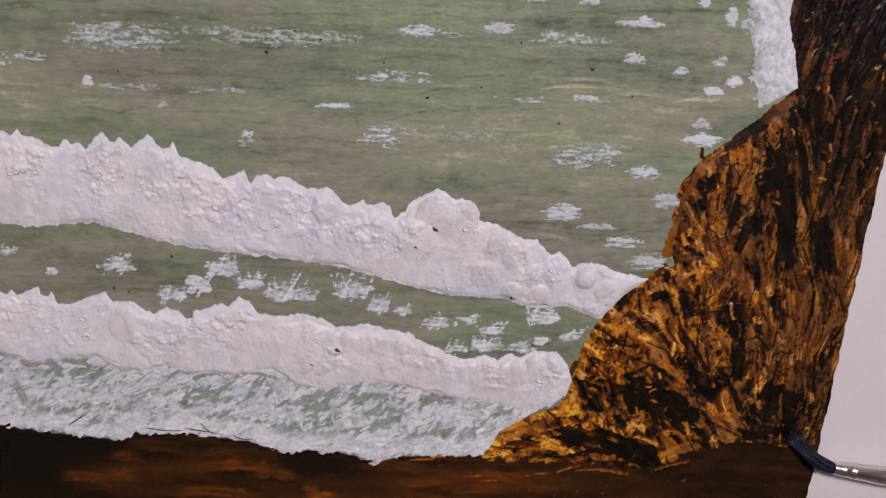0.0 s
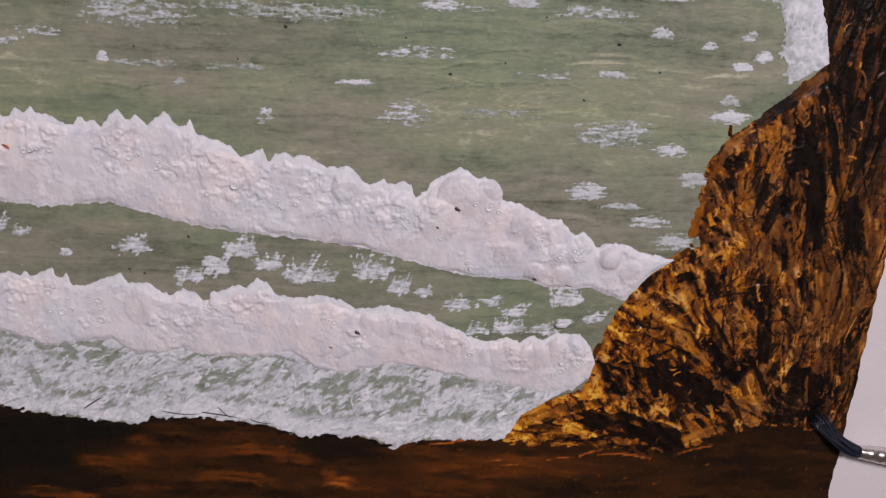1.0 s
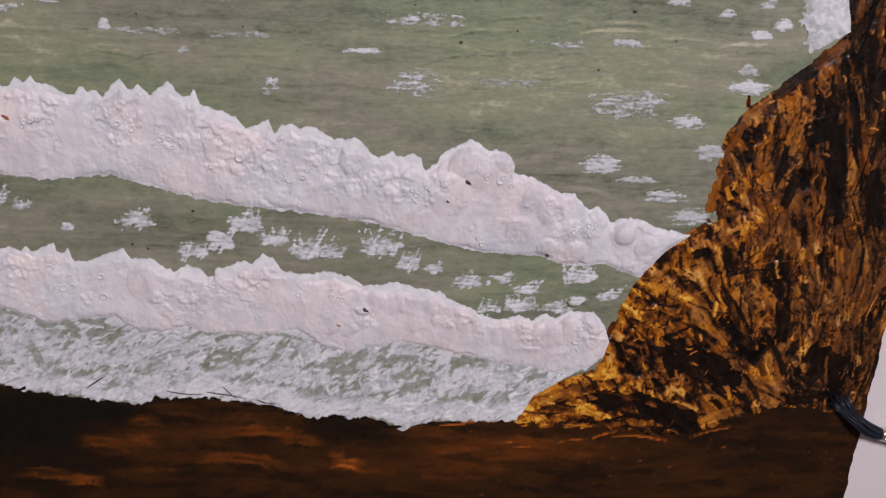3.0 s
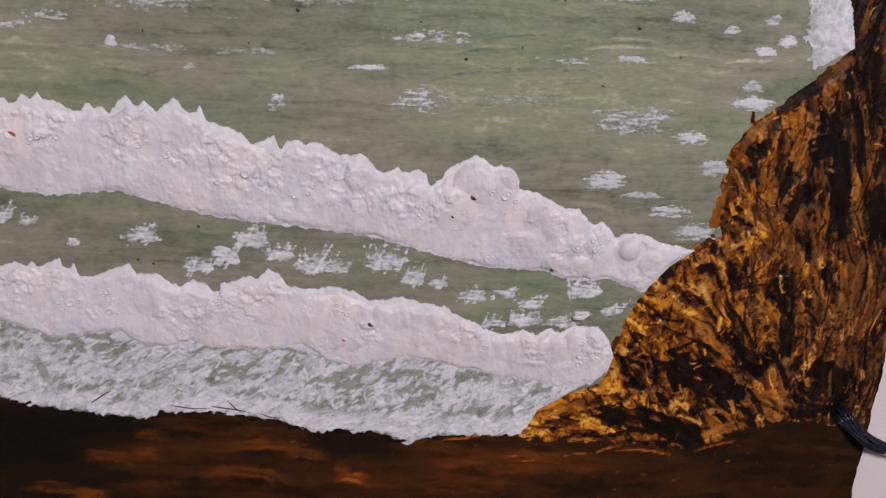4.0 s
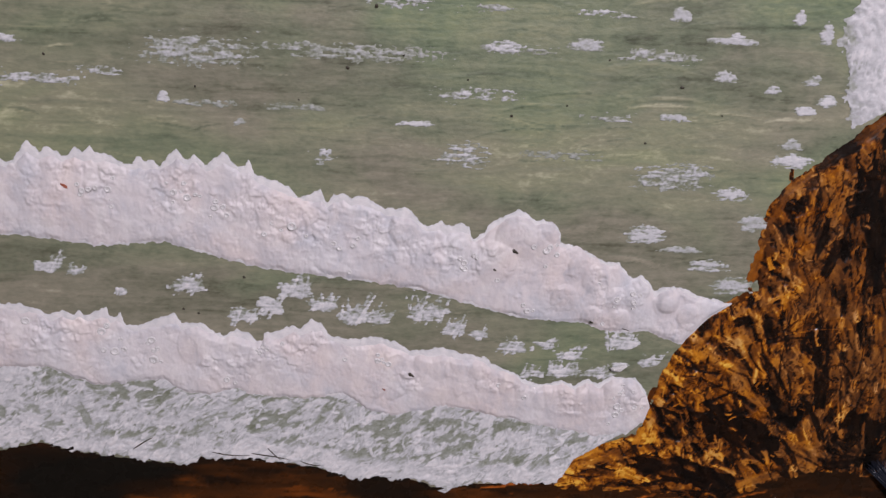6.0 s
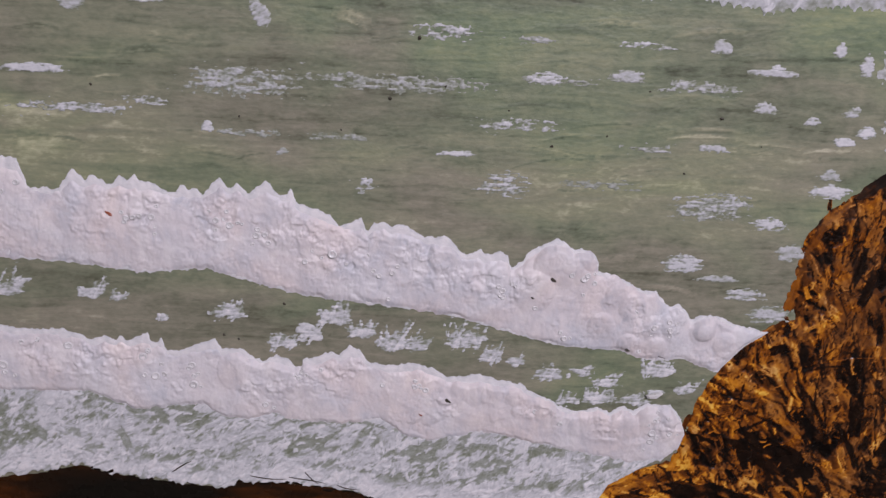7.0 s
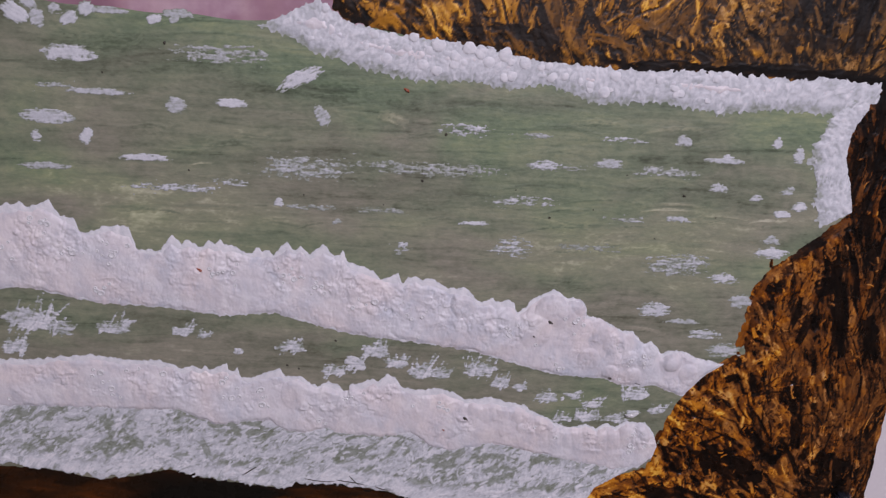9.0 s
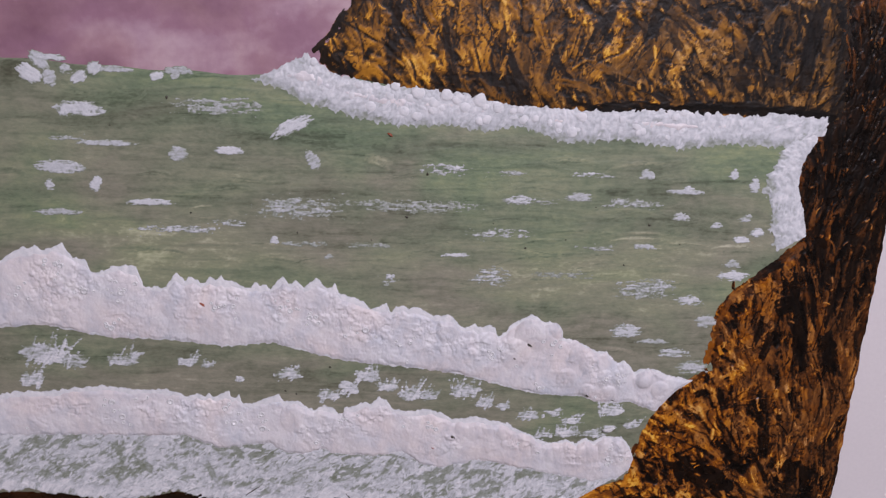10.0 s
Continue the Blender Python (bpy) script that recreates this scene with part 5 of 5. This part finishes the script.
def fleck(cx, cy, w, h, kind, seed, tilt=0.0):
    """One touch of thin white: dragged dry, a soft lens, a plume of upward flicks, or a petal."""
    c, s = math.cos(tilt), math.sin(tilt)
    m = 0.6 * max(w, h) if abs(tilt) > 0.1 else 0
    box = (cx - max(0.62 * w, m) - 1.0, cx + max(0.62 * w, m) + 1.0, cy - max(0.62 * h, m) - 0.8, cy + max(0.62 * h, m) + 0.8)

    def canvas(X, Y):
        rnd = random.Random(seed)
        U, V = (X - cx) * c + (Y - cy) * s, -(X - cx) * s + (Y - cy) * c
        fine = 0.62 * fbm(U / 2.0, V / 0.4, seed, 3, 0.55) + 0.38 * fbm(U / 0.6, V / 0.42, seed + 2, 2, 0.6)
        if kind == "plume":
            S, P = np.full(X.shape, 9.0), np.full(X.shape, 0.3)
            lean = rnd.uniform(0.85, 1.25)
            for k in range(max(6, int(1.7 * w))):
                bx = rnd.uniform(-0.42, 0.36) * w
                by = -0.42 * h + 0.22 * h * rnd.random() + 0.12 * h * math.sin(3 * bx / w + seed)
                a, tall, wide = rnd.gauss(lean, 0.3), rnd.uniform(0.35, 1.0) * h, rnd.uniform(0.25, 0.7)
                du, dv = (U - bx) * math.cos(a) + (V - by) * math.sin(a), -(U - bx) * math.sin(a) + (V - by) * math.cos(a)
                dv = dv + 0.1 * rnd.uniform(-1, 1) * du
                t = du / tall
                e = np.maximum(np.abs(dv) - wide * np.clip(1.05 - t, 0, 1) * ease(t, -0.35, 0.15), np.maximum(-0.3 * tall - du, du - tall))
                P = np.where(e < S, 0.28 + 0.42 * rnd.random() + 0.2 * (0.4 - np.clip(t, 0, 1)), P)
                S = np.minimum(S, e)
            q = np.hypot(U / (0.44 * w), (V + 0.2 * h + 0.1 * h * np.sin(4 * U / w + seed)) / (0.26 * h)) - 1
            S = np.minimum(S, q * 0.24 * h) + 1.5 * (0.45 - fine)
            D = np.maximum(-S, 0)
            P = (P + 1.4 * (fine - 0.5)) * (0.45 + 0.55 * ease(D, 0, 0.4))
        else:
            u, v = U / (0.5 * w), V / (0.5 * h)
            if kind == "petal":
                env = 1 - np.hypot(u, v) ** 2
                solid, gain = -0.15, 0.6
            elif kind == "soft":
                v = v + 0.2 * u * u - 0.07
                env = 1 - np.abs(u) ** 2.2 - np.abs(v) ** 2
                solid, gain = 0.0, 0.6
            elif kind == "lens":
                v = v + (0.45 * u * u - 0.15) * min(1, 4 / w)
                env = 1 - np.abs(u) ** 1.7 - (0.9 * v * np.where(v < 0, 1.25, 1.0)) ** 2
                solid, gain = 0.12 + 0.08 * math.sin(seed), 0.44
            else:
                env = 1 - np.abs(u) ** 3 - np.abs(v) ** 3 + 0.35 * (fbm(U / 5, V / 2.2, seed + 6, 2) - 0.5)
                solid, gain = 0.385 + 0.03 * math.sin(seed), 0.17
            if kind == "faint":
                solid = 0.43
            cut = solid + gain * np.clip(1 - env * 0.95, 0, 2)
            S = 1.9 * (cut - fine)
            P = np.clip(0.14 + 1.7 * (fine - cut), 0, 0.6) * (0.85 + 0.25 * math.sin(2.3 * seed)) + 0.5 * (fine - 0.5)
            D = np.maximum(-S, 0)
            P = P * (0.55 if kind == "faint" else 1)
        return S, P, 0.1 + 0.05 * ease(D, 0, 0.35) + 0.16 * P * ease(D, 0, 0.3)
    film("foam_fleck", box, 0.18, canvas, None, None, THIN, painting)


count = 200
for rows, kind in ((OPEN, "dry"), (FAINT, "faint"), (LENS, "lens"), (SPRAY, "plume"), (TROUGH, "plume"), (FAR, "soft"), (FARDRY, "dry"), (HORIZON, "soft"), (PETALS, "petal")):
    for r in rows:
        count += 7
        fleck(*r[:4], kind, count, r[4] if len(r) > 4 else (0.7 * math.sin(2.1 * count) if rows is HORIZON and r[2] < 5 else -0.04))
for r, a in zip(TILT, (0.45, 0.5, -0.4)):
    count += 7
    fleck(*r, "soft", count, a)

# ---- bubbles dried into the foam, and grit stuck in the paint ----
def ring_mesh():
    bm = bmesh.new()
    profile = [(1.25, -0.3), (1.08, 0.06), (0.9, 0.2), (0.7, 0.17), (0.5, 0.03), (0.3, 0.0), (0.05, 0.02)]
    rings = [[bm.verts.new((r * math.cos(a), r * math.sin(a), z)) for a in [2 * math.pi * i / 14 for i in range(14)]] for r, z in profile]
    for r0, r1 in zip(rings, rings[1:]):
        for i in range(14):
            bm.faces.new((r0[i], r0[(i + 1) % 14], r1[(i + 1) % 14], r1[i])).smooth = True
    bm.faces.new(rings[-1]).smooth = True
    me = bpy.data.meshes.new("bubble")
    bm.to_mesh(me)
    bm.free()
    me.materials.append(CLEAR)
    return me


def grit_mesh(name, material, seed):
    bm = bmesh.new()
    bmesh.ops.create_icosphere(bm, subdivisions=2, radius=1)
    for v in bm.verts:
        v.co *= 0.75 + 0.5 * noise.noise(v.co * 1.3 + Vector((seed, 0, 0)))
    me = bpy.data.meshes.new(name)
    bm.to_mesh(me)
    bm.free()
    me.materials.append(material)
    return me


BUBBLES_A = [(-82.6, 18.4), (-87.5, 18.2), (-70.1, 17.7), (-67.5, 16.6), (-62.3, 14.5), (-47.1, 10.6), (-34.9, 6.4), (-11.8, 1.0), (-12.0, 2.4), (5.2, 4.9), (1.7, -8.6), (24.4, -6.6), (20.9, -6.1), (23.9, -28.3), (22.9, -31.6), (22.7, -33.8), (-86.6, -11.8), (-76.7, -13.9), (-76.6, -18.3), (-84.3, -16.2), (-27.7, -20.2), (-53.9, -15.7), (-30.0, -19.5)]
BUBBLES_B = [(-128.0, 31.3), (-121.3, 23.7), (-130.6, 32.3), (-126.7, 30.9), (-111.8, 23.0), (-115.4, 12.9), (-113.0, 25.9), (-110.7, -8.3), (-117.2, -8.7), (-101.5, -9.2), (-114.7, -13.1), (-138.0, 25.1)]
ring, rnd = ring_mesh(), random.Random(12)
spots = [(x, y, 0.72) for x, y in BUBBLES_A + BUBBLES_B] + [(x + rnd.gauss(0, 1.6), y + rnd.gauss(0, 1.6), 0.45) for x, y in (BUBBLES_A + BUBBLES_B) * 3] + [(rnd.uniform(-145, 30), rnd.uniform(-38, 34), 0.5) for k in range(70)]
for x, y, size in spots:
    for inside, top_of in (crest_a, crest_b):
        d = -float(inside(np.array([x]), np.array([y]))[0])
        if d > 0.8:
            ob = new("bubble", ring)
            ob.parent = painting
            r = size * rnd.uniform(0.7, 1.25)
            z = float(top_of(np.array([x]), np.array([y]), np.array([d]))[0])
            ob.matrix_basis = Matrix.LocRotScale((x * MM, y * MM, (z + 0.09) * MM), Euler((rnd.uniform(-0.2, 0.2), rnd.uniform(-0.2, 0.2), 0)), Vector((r, r * rnd.uniform(0.85, 1), 1.5 * r)) * MM)
GRIT = [(-35.4, 42.2, 0.55), (31.1, 38.7, 0.55), (-3.1, 32.9, 0.45), (24.5, 27.4, 0.35), (-24.6, 44.6, 0.35), (-64.6, 38.5, 0.35), (-29.8, 53.8, 0.6), (-96, 74.6, 0.6), (-110.7, 67.6, 0.35), (-92.1, 44.4, 0.4), (-57.2, -0.4, 0.5), (-69.8, -7.2, 0.45), (-66.8, -8.2, 0.4), (-12, 40, 0.3), (8, 35, 0.3), (16, 44, 0.3), (-45, 36, 0.3), (40, 33, 0.3)]
dark, rust = grit_mesh("grit", SPECK, 1), grit_mesh("grit", RED, 2)
for x, y, r in GRIT:
    ob = new("grit", dark)
    ob.parent = painting
    ob.matrix_basis = Matrix.LocRotScale((x * MM, y * MM, (0.12 + 0.3 * r) * MM), Euler((0, 0, x)), Vector((0.95 * r, 0.65 * r, 0.6 * r)) * MM)
chip = new("paint_chip", grit_mesh("paint_chip", CLEAR, 6))
chip["label"] = "loose white chip of dry paint"
chip.parent = painting
chip.matrix_basis = Matrix.LocRotScale((22.4 * MM, -22.3 * MM, 0.95 * MM), Euler((0.3, -0.2, 0.15)), Vector((2.3, 0.85, 0.8)) * MM)
for x, y, r, me in ((-1.5, 4.9, 0.8, dark), (-5.6, 0.9, 0.4, dark), (-90.8, 19.2, 0.8, rust), (-22.9, -22.7, 0.8, dark), (-28.7, -26.1, 0.4, rust), (-39.6, 64.5, 0.8, rust), (15.7, -11.3, 0.5, dark)):
    ob = new("grit", me)
    ob.parent = painting
    z = 0.3
    for inside, top_of in (crest_a, crest_b):
        d = -float(inside(np.array([x]), np.array([y]))[0])
        if d > 0:
            z = float(top_of(np.array([x]), np.array([y]), np.array([d]))[0])
    ob.matrix_basis = Matrix.LocRotScale((x * MM, y * MM, (z + 0.18) * MM), Euler((0, 0, -0.6)), Vector((1.2 * r, 0.55 * r, 0.5 * r)) * MM)
fleck(22.7, -22.1, 5.0, 1.6, "lens", 951, 0.1)

def tube(bm, path, radii, sides=16):
    rings = []
    for k, (p, r) in enumerate(zip(path, radii)):
        a, b = path[max(0, k - 1)], path[min(len(path) - 1, k + 1)]
        q = (Vector(b) - Vector(a)).to_track_quat("Z", "Y")
        rings.append([bm.verts.new((Vector(p) + q @ Vector((r * math.cos(t), r * math.sin(t), 0))) * MM) for t in [2 * math.pi * i / sides for i in range(sides)]])
    for r0, r1 in zip(rings, rings[1:]):
        for i in range(sides):
            bm.faces.new((r0[i], r0[(i + 1) % sides], r1[(i + 1) % sides], r1[i])).smooth = True
    bm.faces.new(rings[0][::-1])
    bm.faces.new(rings[-1])


# dark touches of the shore lapping over the foam's rim
def lip_canvas(X, Y):
    rnd = random.Random(19)
    S, P, H = np.full(X.shape, 9.0), np.full(X.shape, 0.1), np.zeros(X.shape)
    for x in (-99, -96, -91, -88, -84, -79, -63, -58, -55, -51, -48, -44, -40, -31, -28, -24, -20, -17, -9, -4):
        x += rnd.uniform(-0.8, 0.8)
        dab(X, Y, (S, P, H), x, float(shore_line(x)) - 0.1 + rnd.uniform(-0.5, 0.4), rnd.uniform(1.5, 4.5), rnd.uniform(0.4, 0.9), rnd.gauss(-0.12, 0.2), rnd.uniform(0.0, 0.2), 0.06, int(900 + 3 * x), rnd.uniform(-0.4, 0.4), 0.9, 0.0, 0.6)
    S = S + 0.4 * (fbm(X / 0.6, Y / 0.5, 23, 3) - 0.5)
    return S, P, 0.3 + np.clip(H, 0, 0.2)


film("shore_lip", (-105, 4, -56, -34), 0.24, lip_canvas, None, None, SHORE, painting, "black brown touches along the rim of the foam")

# stray dark hairs caught in the wet paint
for x0, y0, x1, y1, r in ((-82.5, -39.0, -78.0, -36.9, 0.16), (-57.5, -40.9, -49.2, -43.4, 0.15), (-66, -40.6, -58, -41.6, 0.14), (-54, -40.2, -51, -42.8, 0.12), (-47, -43.4, -42.5, -44.6, 0.14), (19, -12.6, 24.5, -13.8, 0.12)):
    bm = bmesh.new()
    pts = [Vector((x0 + (x1 - x0) * t, y0 + (y1 - y0) * t + 0.35 * math.sin(3 * t + x0), 0.34 + 0.1 * math.sin(3.1 * t))) for t in (0, 0.2, 0.4, 0.6, 0.8, 1)]
    tube(bm, pts, [0.5 * r, r, r, 0.9 * r, 0.7 * r, 0.3 * r], 6)
    part("stray_hair", bm, SPECK, painting, "dark bristle hair stuck in the paint")

# ---- paintbrush lying with its wet tip on the paint ----
brush = tagged(new("paintbrush"), "small paintbrush with wet black bristles and a metal ferrule", "paintbrush")


HEEL, AXIS = Vector((95.4, -56.2, 3.6)), Vector((1.0, -0.2, 0.03)).normalized()
along = lambda d: HEEL + AXIS * d
bm = bmesh.new()
tube(bm, [along(d) for d in (-0.5, 0, 1, 2.0, 2.3, 2.6, 4.6, 4.9, 5.2, 12, 17)], [1.5, 1.6, 1.7, 1.8, 1.98, 1.8, 1.95, 2.15, 1.97, 2.3, 2.4])
part("ferrule", bm, METAL, brush, "shiny crimped metal ferrule")
bm = bmesh.new()
tube(bm, [along(d) for d in (16.8, 22, 40, 70, 110, 150, 152)], [2.3, 2.7, 3.3, 2.8, 2.2, 1.5, 0.6])
part("handle", bm, HANDLE, brush, "dark lacquered wooden handle")
bm = bmesh.new()
rnd = random.Random(5)
TIP = Vector((84.4, -47.6, 0.9))
side = Vector((0.65, 0.76, 0))
for k in range(90):
    a, rr = rnd.uniform(0, 6.28), rnd.random() ** 0.5
    off = Vector((0.2 * math.cos(a), math.cos(a), math.sin(a))) * rr
    end = TIP + side * (rnd.uniform(-1, 1) * 0.95) + Vector((rnd.uniform(-1, 2.5), rnd.uniform(-1.5, 0.6), rnd.uniform(0, 0.6)))
    pts = []
    for i in range(7):
        t = i / 6
        mid = HEEL + AXIS * -6 + Vector((0.5, -0.3, -0.3))
        p = HEEL * (1 - t) ** 2 + mid * 2 * t * (1 - t) + end * t * t
        pts.append(p + off * (1.3 + 1.1 * math.sin(math.pi * min(1, t * 1.2)) * 0.9) * (1 - t) ** 0.6 * (0.9 if t < 1 else 0.1))
    for p in pts:
        p.z = max(p.z, 0.8)
    tube(bm, pts, [0.2, 0.2, 0.19, 0.18, 0.15, 0.1, 0.04], 5)
part("bristles", bm, BRISTLE, brush, "wet blue-black bristles bent sideways")
